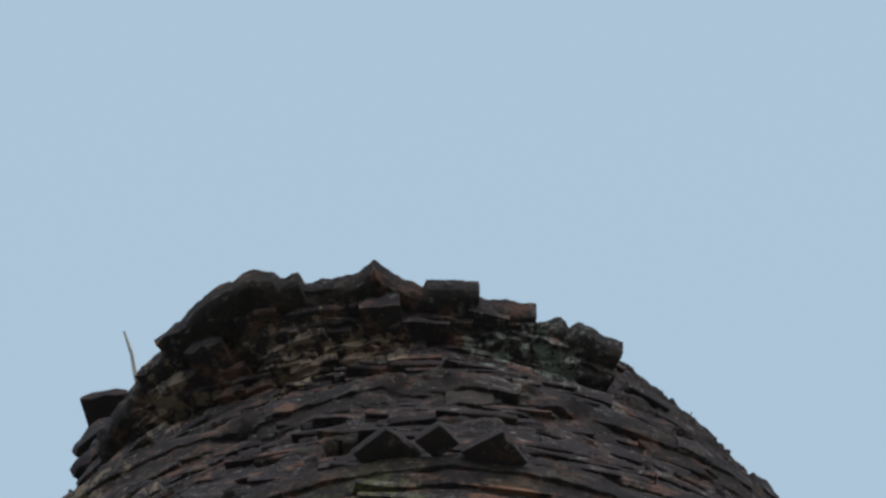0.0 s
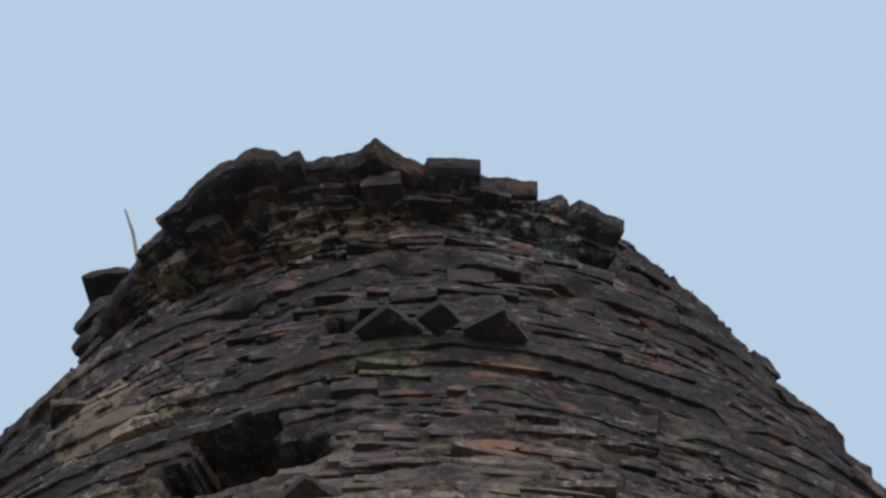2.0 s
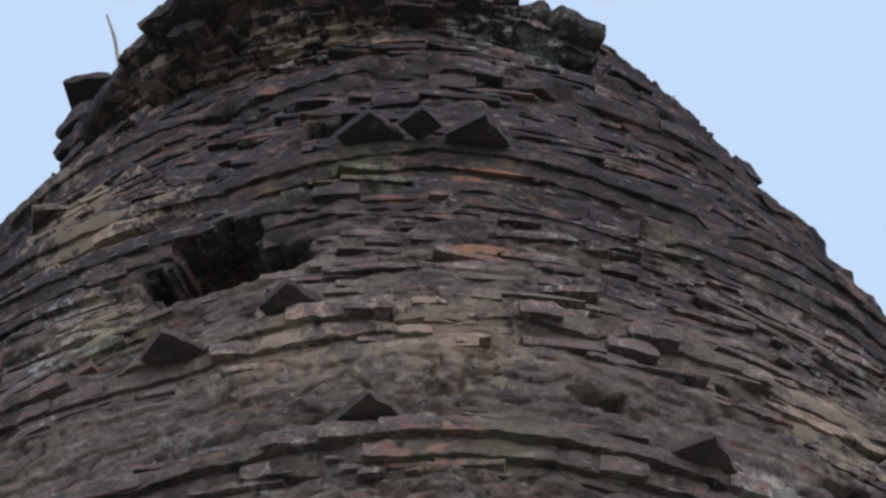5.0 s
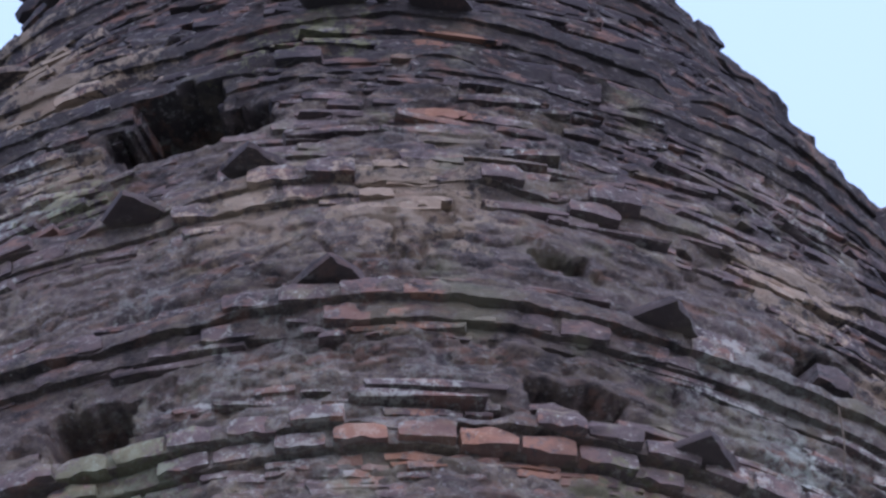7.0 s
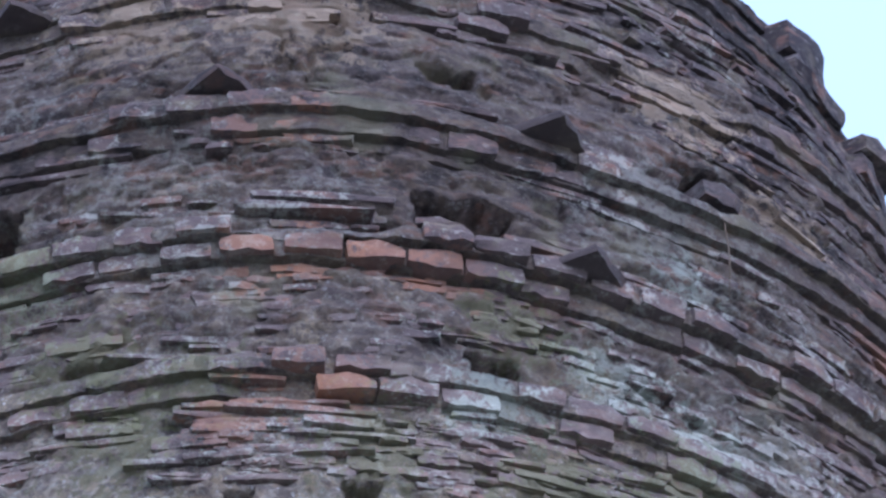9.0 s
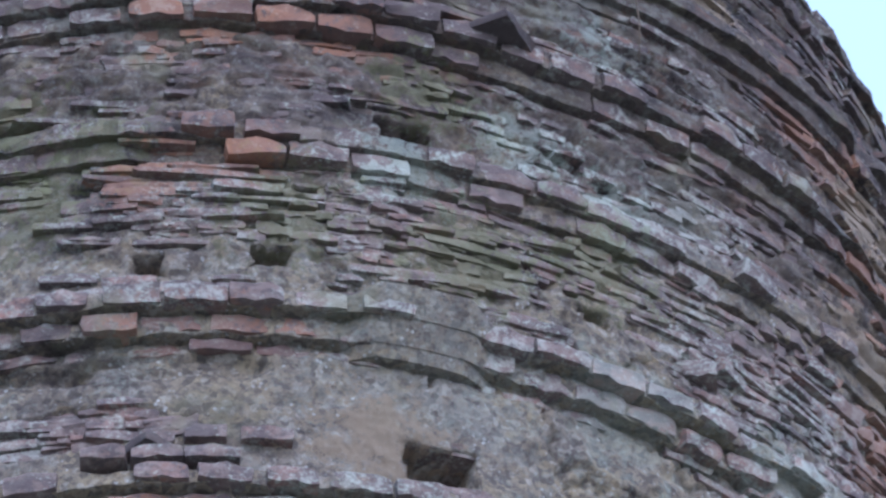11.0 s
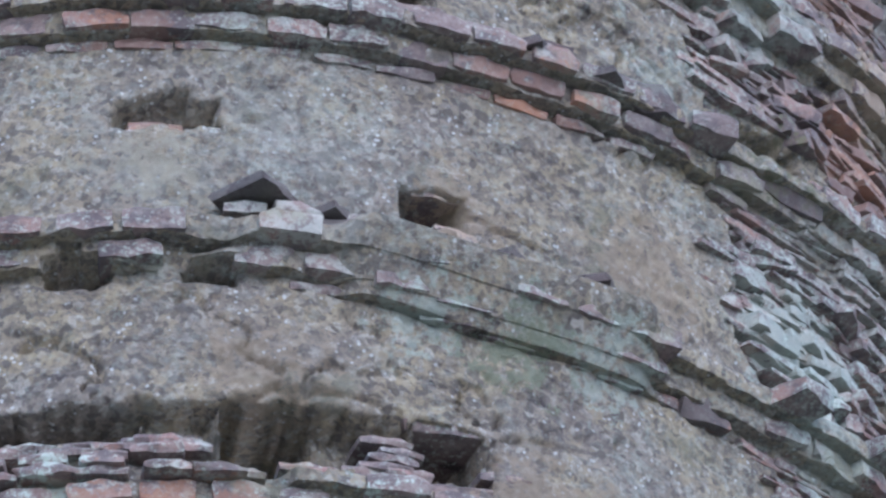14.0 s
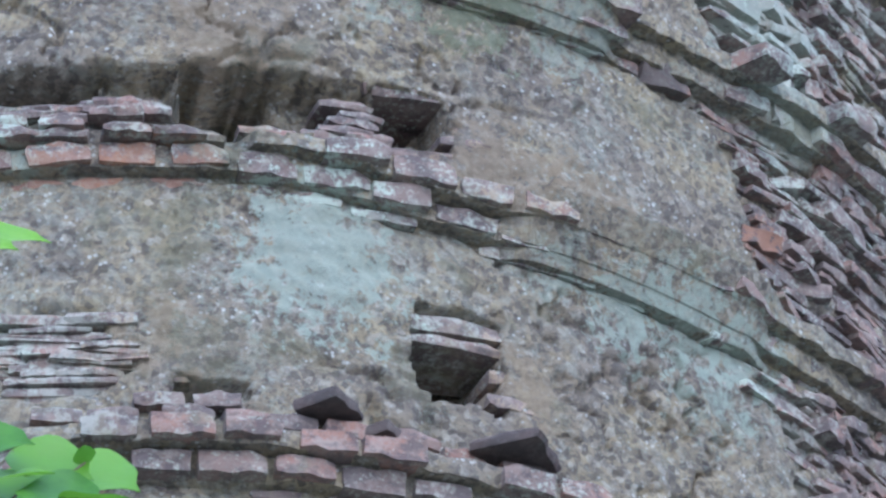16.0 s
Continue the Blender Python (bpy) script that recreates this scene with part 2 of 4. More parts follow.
def bark_material(name, a, b):
    m = Mat(name, 0.9)
    n = m.noise(14, 6, 0.7, (1, 1, 0.25))
    m.bump(n, 0.01)
    return m.done(m.mix(m.ramp(n, 0.35, 0.65), a, b))


LEAF = leaf_material()
BARK = bark_material("bark", (0.10, 0.075, 0.055), (0.22, 0.18, 0.14))
TWIG = bark_material("dry_twig", (0.20, 0.18, 0.16), (0.42, 0.39, 0.35))


def ground_material():
    m = Mat("earth_and_grass", 0.95)
    n = m.noise(0.35, 8, 0.7)
    col = m.mix(m.ramp(n, 0.42, 0.58), (0.36, 0.33, 0.29), (0.17, 0.18, 0.11))
    col = m.mix(m.ramp(m.noise(9, 6, 0.7), 0.4, 0.7, 0, 0.5), col, (0.40, 0.37, 0.32))
    m.bump(m.noise(20, 6, 0.7), 0.03)
    return m.done(col)


GROUND = ground_material()

# ---- mesh helpers ----


def solid(name, verts, faces, material, parent=None, label="", smooth=None):
    me = bpy.data.meshes.new(name)
    verts = np.asarray(verts, np.float32)
    faces = np.asarray(faces, np.int32)
    k = faces.shape[1]
    me.vertices.add(len(verts))
    me.vertices.foreach_set("co", verts.ravel())
    me.loops.add(faces.size)
    me.loops.foreach_set("vertex_index", faces.ravel())
    me.polygons.add(len(faces))
    me.polygons.foreach_set("loop_start", np.arange(0, faces.size, k, dtype=np.int32))
    me.update(calc_edges=True)
    me.validate()
    if smooth is not None:
        me.polygons.foreach_set("use_smooth", np.ones(len(faces), bool))
        if smooth > 0:
            me.set_sharp_from_angle(angle=radians(smooth))
    me.materials.append(material)
    ob = new(name, me)
    if parent:
        ob.parent = parent
    return tagged(ob, label)


def part(name, bm, material, parent, label=""):
    me = bpy.data.meshes.new(name)
    bm.to_mesh(me)
    bm.free()
    me.materials.append(material)
    ob = new(name, me)
    ob.parent = parent
    return tagged(ob, label)


RNG = np.random.default_rng(11)
LATTICE = RNG.random((257, 257)).astype(np.float64)


def vnoise(x, y, seed=0):
    """Smooth noise in 0..1 over the plane."""
    x, y = np.asarray(x, float) + seed * 17.31, np.asarray(y, float) + seed * 9.73
    xi, yi = np.floor(x).astype(int), np.floor(y).astype(int)
    fx, fy = x - xi, y - yi
    fx, fy = fx * fx * (3 - 2 * fx), fy * fy * (3 - 2 * fy)
    a, b = LATTICE[xi % 256, yi % 256], LATTICE[(xi + 1) % 256, yi % 256]
    c, d = LATTICE[xi % 256, (yi + 1) % 256], LATTICE[(xi + 1) % 256, (yi + 1) % 256]
    return (a * (1 - fx) + b * fx) * (1 - fy) + (c * (1 - fx) + d * fx) * fy


def fbm(x, y, octaves=4, seed=0, gain=0.55):
    total, amp, norm = 0.0, 1.0, 0.0
    for k in range(octaves):
        total = total + amp * vnoise(x * 2 ** k, y * 2 ** k, seed + k)
        norm += amp
        amp *= gain
    return total / norm


def step(a, b, x):
    t = np.clip((x - a) / (b - a), 0, 1)
    return t * t * (3 - 2 * t)


# ---- the tower: plan and profile ----
TOP = 21.9
COURSE = 0.068
BASE_Z = 10.9


def radius(z):
    return np.interp(z, PROFILE_Z, PROFILE_R)


# the plan is not a true circle: it bulges round a worn ridge, and again towards one side
SWELL_AT = [-80, -55, -30, -15, -9, -3, 4, 10, 16, 22, 30, 40, 55, 70, 84]
SWELL_HIGH = [-0.06, -0.06, -0.08, -0.09, -0.045, 0.0, 0.03, 0.02, 0.0, -0.035, -0.04, -0.02, -0.005, 0.02, 0.03]
SWELL_LOW = [0.0, 0.0, -0.05, -0.05, -0.03, 0.0, 0.02, 0.025, 0.02, 0.0, -0.01, -0.03, 0.03, 0.06, 0.07]


def face(phi, z):
    """Radius of the face at an angle and a height."""
    h = np.clip((z - 15.4) / 0.8, 0, 1)
    side = step(35, 50, phi) * np.interp(z, [18.5, 19.2, 20.2, 20.7, 21.3, 21.7], [0.0, -0.02, -0.025, 0.015, 0.025, -0.01]) - 0.02 * step(-35, -50, phi) * step(19.5, 20.2, z) * step(21.1, 20.9, z)
    return radius(z) + np.interp(phi, SWELL_AT, SWELL_HIGH) * h + np.interp(phi, SWELL_AT, SWELL_LOW) * (1 - h) + side


def sag(course, phi):
    """How far a string course has sunk at an angle."""
    return -SAG.get(course, 0.0) * step(9.0, 23.0, phi)


# foot of each string course, and how far its three courses stand out
STRINGS = [(11.45, 0.16), (12.54, 0.14), (13.45, 0.15), (14.37, 0.155), (15.13, 0.15), (15.93, 0.10), (16.56, 0.125), (17.20, 0.105),
           (18.0, 0.09), (18.95, 0.05), (19.28, 0.07), (20.3, 0.05)]
SAG = {1: 0.07, 2: 0.06}
# a stretch of a string course that has lost its top bricks
TOPLESS = {1: (-12.0, 9.0)}
# holes through the face: angle from, to; height from, to; depth
HOLES = [(15.2, 19.5, 14.685, 14.845, 0.34), (17.1, 20.9, 13.775, 13.925, 0.34), (17.3, 21.7, 12.82, 13.02, 0.42), (19.0, 24.4, 11.925, 12.235, 0.36),
         (0.3, 6.2, 14.075, 14.165, 0.12), (1.2, 4.6, 14.14, 14.195, 0.10), (14.4, 17.7, 16.19, 16.295, 0.22), (6.0, 8.4, 15.525, 15.61, 0.2), (-1.2, 0.5, 15.50, 15.57, 0.14),
         (-21.0, -18.0, 18.72, 18.95, 0.40), (-18.5, -10.5, 18.645, 19.06, 0.42), (-11.0, -6.3, 18.68, 18.86, 0.40), (-21.0, -15.2, 16.88, 17.10, 0.40),
         (-7.0, 1.7, 12.86, 12.985, 0.26), (1.7, 6.0, 12.80, 13.0, 0.12), (6.0, 11.4, 12.72, 13.01, 0.43), (11.4, 17.3, 12.80, 13.005, 0.16),
         (28.0, 30.0, 15.605, 15.68, 0.2), (-3.9, -0.2, 13.44, 13.53, 0.16), (4.3, 7.0, 13.46, 13.525, 0.14), (41.5, 48.5, 14.56, 14.80, 0.24),
         (12.2, 16.4, 17.69, 17.785, 0.14), (-11.7, -7.4, 16.16, 16.24, 0.16), (11.3, 17.8, 16.86, 17.02, 0.14), (5.4, 9.4, 11.80, 11.87, 0.12),
         (-8.0, -1.5, 19.85, 20.0, 0.14), (32.3, 37.0, 17.50, 17.72, 0.18), (-7.0, -3.0, 20.55, 20.75, 0.1)]


def hole_depth(phi, z, grow=0.0):
    """How deep the face is cut at an angle (degrees) and height; ragged edges."""
    arc = np.radians(phi) * 3.0
    wob = (vnoise(arc * 14, z * 14, 3) - 0.5) * 0.028 + (vnoise(arc * 34, z * 40, 5) - 0.5) * 0.022
    out = np.zeros(np.broadcast(phi, z).shape)
    for a, b, lo, hi, d in HOLES:
        dx = np.minimum(arc - radians(a) * 3.0, radians(b) * 3.0 - arc) + grow
        dz = np.minimum(z - lo, hi - z) + grow
        inside = np.minimum(dx, dz) + wob
        out = np.maximum(out, d * step(-0.005, 0.008, inside))
    return out


def bare(phi, z):
    """0 where plaster still covers the brickwork, 1 where it has fallen off."""
    arc = np.radians(phi) * 3.0
    n = fbm(arc * 1.6, z * 2.6, 4, 30) - 0.5 + 0.5 * (fbm(arc * 8, z * 12, 3, 36) - 0.5)
    edge = 38.0 - 2.5 * np.clip(z - 15.5, -4, 2)
    v = 0.9 * step(edge - 3, edge + 3, phi) + 0.72 * step(15.4, 16.3, z) + 0.25 * step(18.2, 18.8, z)
    v = v - 0.85 * step(17.56, 17.62, z) * step(17.98, 17.92, z) - 0.8 * step(16.95, 17.0, z) * step(17.2, 17.17, z) * step(34, 26, phi)
    v = v + 0.95 * np.exp(-((phi + 0.6) / 4.2) ** 2 - ((z - 11.93) / 0.17) ** 2)
    v = v + 0.8 * np.exp(-((phi + 5) / 8.5) ** 2 - ((z - 14.84) / 0.11) ** 2)
    v = v + 0.6 * step(14.95, 15.08, z) * step(15.16, 15.1, z) * step(12, 4, phi)
    v = v + 0.45 * step(15.36, 15.46, z) * step(16.0, 15.85, z) * step(-12, 2, phi)
    return step(0.38, 0.52, v + n * 0.9)


def face_offset(phi, z):
    """The plaster or mortar face, as a distance out from the profile."""
    arc = np.radians(phi) * 3.0
    e = bare(phi, z)
    coarse = fbm(arc * 5, z * 6, 4, 50) - 0.5
    fine = fbm(arc * 22, z * 24, 3, 60, 0.7) - 0.5
    h = 0.026 + 0.034 * coarse + 0.030 * fine
    crack = np.abs(fbm(arc * 2.2, z * 3.4, 4, 70) - 0.5)
    h = h - 0.034 * step(0.017, 0.006, crack) * step(0.44, 0.56, fbm(arc * 1.1, z * 1.3, 2, 77))
    layer = fbm(arc * 3.0, z * 16.0, 3, 80) - 0.5
    old = step(15.6, 16.6, z)
    fissure = np.abs(fbm(arc * 1.3, z * 9.0, 4, 110) - 0.5)
    h = h + old * (0.04 * layer - 0.034 * step(0.022, 0.006, fissure))
    rubble = step(15.3, 15.5, z) * step(16.9, 16.5, z)
    lump = fbm(arc * 11, z * 17, 3, 150, 0.65) - 0.5
    under = -0.012 + 0.026 * old + 0.07 * rubble * lump + 0.022 * rubble + (0.085 - 0.04 * rubble) * layer + 0.030 * fine + 0.03 * coarse - old * 0.03 * step(0.035, 0.01, fissure)
    return h * (1 - e) + under * e


tower = tagged(new("brick_tower"), "ruined round brick temple spire with crumbling lime plaster and moss", "tower")
tower.matrix_basis = pose(AXIS[0], AXIS[1], 0, 0, 0, FACING)


def on_tower(phi, r, z):
    a = np.radians(phi)
    return np.stack([r * np.sin(a), -r * np.cos(a), z + 0 * a], -1)


def sheet(nr, nc):
    i = np.arange((nr - 1) * nc).reshape(nr - 1, nc)[:, :-1].ravel()
    return np.stack([i, i + 1, i + nc + 1, i + nc], 1)


# the seen face, finely modelled
P0, P1, Z0, Z1, GRAIN = -78.0, 84.0, 11.0, TOP, 0.0138
ph = np.linspace(P0, P1, int((P1 - P0) * 3.05 * 0.01745 / GRAIN))
zz = np.linspace(Z0, Z1, int((Z1 - Z0) / GRAIN))
PH, ZZ = np.meshgrid(ph, zz)
off = face_offset(PH, ZZ) - hole_depth(PH, ZZ)
for n_s, (foot, out) in enumerate(STRINGS):
    low = foot + sag(n_s, PH)
    off = np.where((ZZ > low + 0.01) & (ZZ < low + 3 * COURSE - 0.01), off - 0.01, off)
rim = np.minimum(step(P0, P0 + 3, PH), step(P1, P1 - 3, PH))
off = off * rim - 0.02 * (1 - rim)
solid("plaster_face", on_tower(PH, face(PH, ZZ) + off, ZZ).reshape(-1, 3), sheet(len(zz), len(ph)), PLASTER, tower, "grey lichen-spotted lime plaster", 0)

# the body behind it, down to the ground and round the back
ph2 = np.linspace(-180, 180, 121)
z2 = np.array([-0.2, 2, 4, 6, 8, 10, 10.95, 11.0, 11.05, *np.linspace(11.6, TOP - 0.05, 30), TOP, TOP])
P2, Z2 = np.meshgrid(ph2, z2)
back = 0.45 * step(P0 - 1, P0 + 2, P2) * step(P1 + 1, P1 - 2, P2) * (Z2 >= 11.02)
r2 = face(P2, Z2) - back
r2[-1] = 0.01
solid("core", on_tower(P2, r2, Z2).reshape(-1, 3), sheet(len(z2), len(ph2)), PLASTER, tower, "plain plastered body", 0)

# ---- bricks ----


def brick_shapes(count, nx=3, ny=2, nz=2):
    """Worn unit bricks: centred, x along, y out (front at -0.5), z up."""
    idx, pts = {}, []
    for i in range(nx + 1):
        for j in range(ny + 1):
            for k in range(nz + 1):
                if i in (0, nx) or j in (0, ny) or k in (0, nz):
                    idx[i, j, k] = len(pts)
                    pts.append((i / nx - 0.5, j / ny - 0.5, k / nz - 0.5))
    fs = []
    for i in range(nx):
        for j in range(ny):
            fs.append([idx[i, j, 0], idx[i, j + 1, 0], idx[i + 1, j + 1, 0], idx[i + 1, j, 0]])
            fs.append([idx[i, j, nz], idx[i + 1, j, nz], idx[i + 1, j + 1, nz], idx[i, j + 1, nz]])
    for i in range(nx):
        for k in range(nz):
            fs.append([idx[i, 0, k], idx[i + 1, 0, k], idx[i + 1, 0, k + 1], idx[i, 0, k + 1]])
            fs.append([idx[i, ny, k], idx[i, ny, k + 1], idx[i + 1, ny, k + 1], idx[i + 1, ny, k]])
    for j in range(ny):
        for k in range(nz):
            fs.append([idx[0, j, k], idx[0, j, k + 1], idx[0, j + 1, k + 1], idx[0, j + 1, k]])
            fs.append([idx[nx, j, k], idx[nx, j + 1, k], idx[nx, j + 1, k + 1], idx[nx, j, k + 1]])
    pts = np.array(pts)
    shapes = []
    for _ in range(count):
        p = pts.copy()
        edge = (np.abs(p) > 0.49).sum(1)
        wear = np.where(edge == 3, RNG.uniform(0.04, 0.24, len(p)), np.where(edge == 2, RNG.uniform(0.0, 0.11, len(p)), 0.0))
        p *= 1 - wear[:, None] * np.array([[0.3, 0.5, 1.0]])
        p += RNG.uniform(-1, 1, p.shape) * [0.022, 0.045, 0.05]
        shapes.append(p)
    return np.array(shapes), np.array(fs)


SHAPES, BFACES = brick_shapes(16, 4, 2, 2)


def brick_points(phi, r_front, z_mid, length, height, depth, yaw, tilt, shape):
    """Vertices of many bricks at once, front face at r_front, on the tower."""
    v = SHAPES[shape] * np.stack([length, depth, height], -1)[:, None, :]
    v[..., 1] += depth[:, None] * 0.5
    c, s = np.cos(tilt)[:, None], np.sin(tilt)[:, None]
    x, y, z = v[..., 0] * c - v[..., 2] * s, v[..., 1], v[..., 0] * s + v[..., 2] * c
    a = np.radians(phi)[:, None]
    b = a + yaw[:, None]
    fx, fy = r_front[:, None] * np.sin(a), -r_front[:, None] * np.cos(a)
    return np.stack([fx + x * np.cos(b) - y * np.sin(b), fy + x * np.sin(b) + y * np.cos(b), z_mid[:, None] + z], -1)


def joined(name, pts, parent, label=""):
    n, k = pts.shape[:2]
    faces = (BFACES[None] + (np.arange(n) * k)[:, None, None]).reshape(-1, 4)
    ob = solid(name, pts.reshape(-1, 3), faces, BRICK_JOINED, parent, label, 38)
    return tagged(ob, kind="stuff")


def ring(z_mid, out, phi0, phi1, length=0.205, joint=0.013, shift=0.0):
    """Angles of the bricks of one course."""
    pitch = math.degrees((length + joint) / (radius(z_mid) + out))
    n = max(1, round((phi1 - phi0) / pitch))
    return phi0 + (np.arange(n) + 0.25 + 0.5 * shift) * pitch


string_z = [(f + 0.0, f + 3 * COURSE) for f, o in STRINGS]
cols = {k: [] for k in ("phi", "r", "z", "l", "h", "d", "yaw", "tilt")}
k = 0
z = BASE_Z + 0.2
while z < TOP - 0.03:
    inside = any(lo - 0.03 < z < hi + 0.03 for lo, hi in string_z)
    if not inside:
        lo, hi = (-76, 80) if z > 16 else (-40, 80)
        a = ring(z, 0, lo, hi, shift=k % 2)
        a = a + RNG.uniform(-0.3, 0.3, len(a))
        e = bare(a, a * 0 + z)
        cut = np.maximum(hole_depth(a - 1.6, a * 0 + z, 0.04), hole_depth(a + 1.6, a * 0 + z, 0.04))
        keep = (e > 0.3) & (cut < 0.02) & (RNG.random(len(a)) > (0.10 if z < 15.4 else 0.5 if z < 16.6 else 0.30) + (0.5 if z > 15.4 else 0.15) * step(0.46, 0.6, fbm(np.radians(a) * 4.5, a * 0 + z * 5, 3, 140)))
        a = a[keep]
        n = len(a)
        ruin = step(32, 37, a) * step(62, 50, a) * step(16.8, 15.8, z) + 0.35 * step(17.6, 18.6, z)
        jut = RNG.normal(0.0, 0.013 + 0.012 * float(step(17.4, 18.6, z)), n) + ruin * RNG.normal(0.012, 0.035, n) + 0.05 * (vnoise(np.radians(a) * 6, a * 0 + z * 5, 90) - 0.5)
        jut = np.clip(jut, -0.1, 0.055)
        cols["phi"].append(a)
        cols["r"].append(face(a, z) + 0.004 + jut)
        cols["z"].append(z + RNG.normal(0, 0.004 + 0.010 * ruin, n))
        cols["l"].append(RNG.uniform(0.14, 0.27, n) * (1 - 0.35 * np.clip(ruin, 0, 1) * RNG.random(n)))
        cols["h"].append(RNG.uniform(0.034, 0.070, n) * (1 - 0.3 * np.clip(ruin, 0, 1) * RNG.random(n)))
        cols["d"].append(np.full(n, 0.15))
        cols["yaw"].append(RNG.normal(0, 0.04, n) + ruin * RNG.normal(0, 0.10, n))
        cols["tilt"].append(RNG.normal(0, 0.015, n) + ruin * RNG.normal(0, 0.10, n))
    z += COURSE
    k += 1
# thin broken slips of brick and mortar that give the old faces their layered look
for count, p0, p1, z0, z1 in ((4600, -70, 76, 15.5, 20.95), (1500, -30, 60, 15.4, 16.6), (1300, 37, 66, 11.4, 15.7), (250, -8, 40, 15.35, 15.95), (160, -7, 4, 11.72, 12.12), (260, -14, 8, 14.62, 15.02)):
    a, zs = RNG.uniform(p0, p1, count), RNG.uniform(z0, z1, count)
    keep = (bare(a, zs) > 0.5) & (hole_depth(a - 2.5, zs, 0.04) < 0.02) & (hole_depth(a + 2.5, zs, 0.04) < 0.02) & (hole_depth(a, zs, 0.04) < 0.02)
    a, zs = a[keep], zs[keep]
    n = len(a)
    for key, val in dict(phi=a, r=face(a, zs) + RNG.normal(0.018, 0.014, n), z=zs, l=(0.06 + 0.14 * RNG.random(n) if z1 == 16.6 else 0.08 + 0.42 * RNG.random(n) ** 2), h=RNG.uniform(0.012, 0.040, n), d=np.full(n, 0.13),
                         yaw=RNG.normal(0, 0.06, n), tilt=RNG.normal(0, 0.04, n)).items():
        cols[key].append(val)
# fallen lumps of brick caught on the ruined side
n = 320
a, zs = RNG.uniform(35, 58, n), RNG.uniform(11.4, 16.2, n)
keep = (bare(a, zs) > 0.4) & (hole_depth(a, zs, 0.02) < 0.02)
a, zs = a[keep], zs[keep]
n = len(a)
for key, val in dict(phi=a, r=face(a, zs) + RNG.uniform(-0.01, 0.065, n), z=zs, l=RNG.uniform(0.07, 0.22, n), h=RNG.uniform(0.03, 0.075, n), d=RNG.uniform(0.12, 0.2, n), yaw=RNG.normal(0, 0.22, n), tilt=RNG.normal(0, 0.16, n)).items():
    cols[key].append(val)
c = {key: np.concatenate(v) for key, v in cols.items()}
pts = brick_points(c["phi"], c["r"], c["z"], c["l"], c["h"], c["d"], c["yaw"], c["tilt"], RNG.integers(0, 16, len(c["phi"])))
joined("brickwork", pts, tower, "weathered red-brown bricks bared by fallen plaster")

# string courses: three stepped courses each; the nearest bricks are picked apart
MESHES = []
for s in SHAPES:
    me = bpy.data.meshes.new("brick")
    me.from_pydata([tuple(p) for p in s + [0, 0.5, 0]], [], [tuple(int(i) for i in f) for f in BFACES])
    me.polygons.foreach_set("use_smooth", np.ones(len(BFACES), bool))
    me.set_sharp_from_angle(angle=radians(38))
    me.materials.append(BRICK_SINGLE)
    MESHES.append(me)
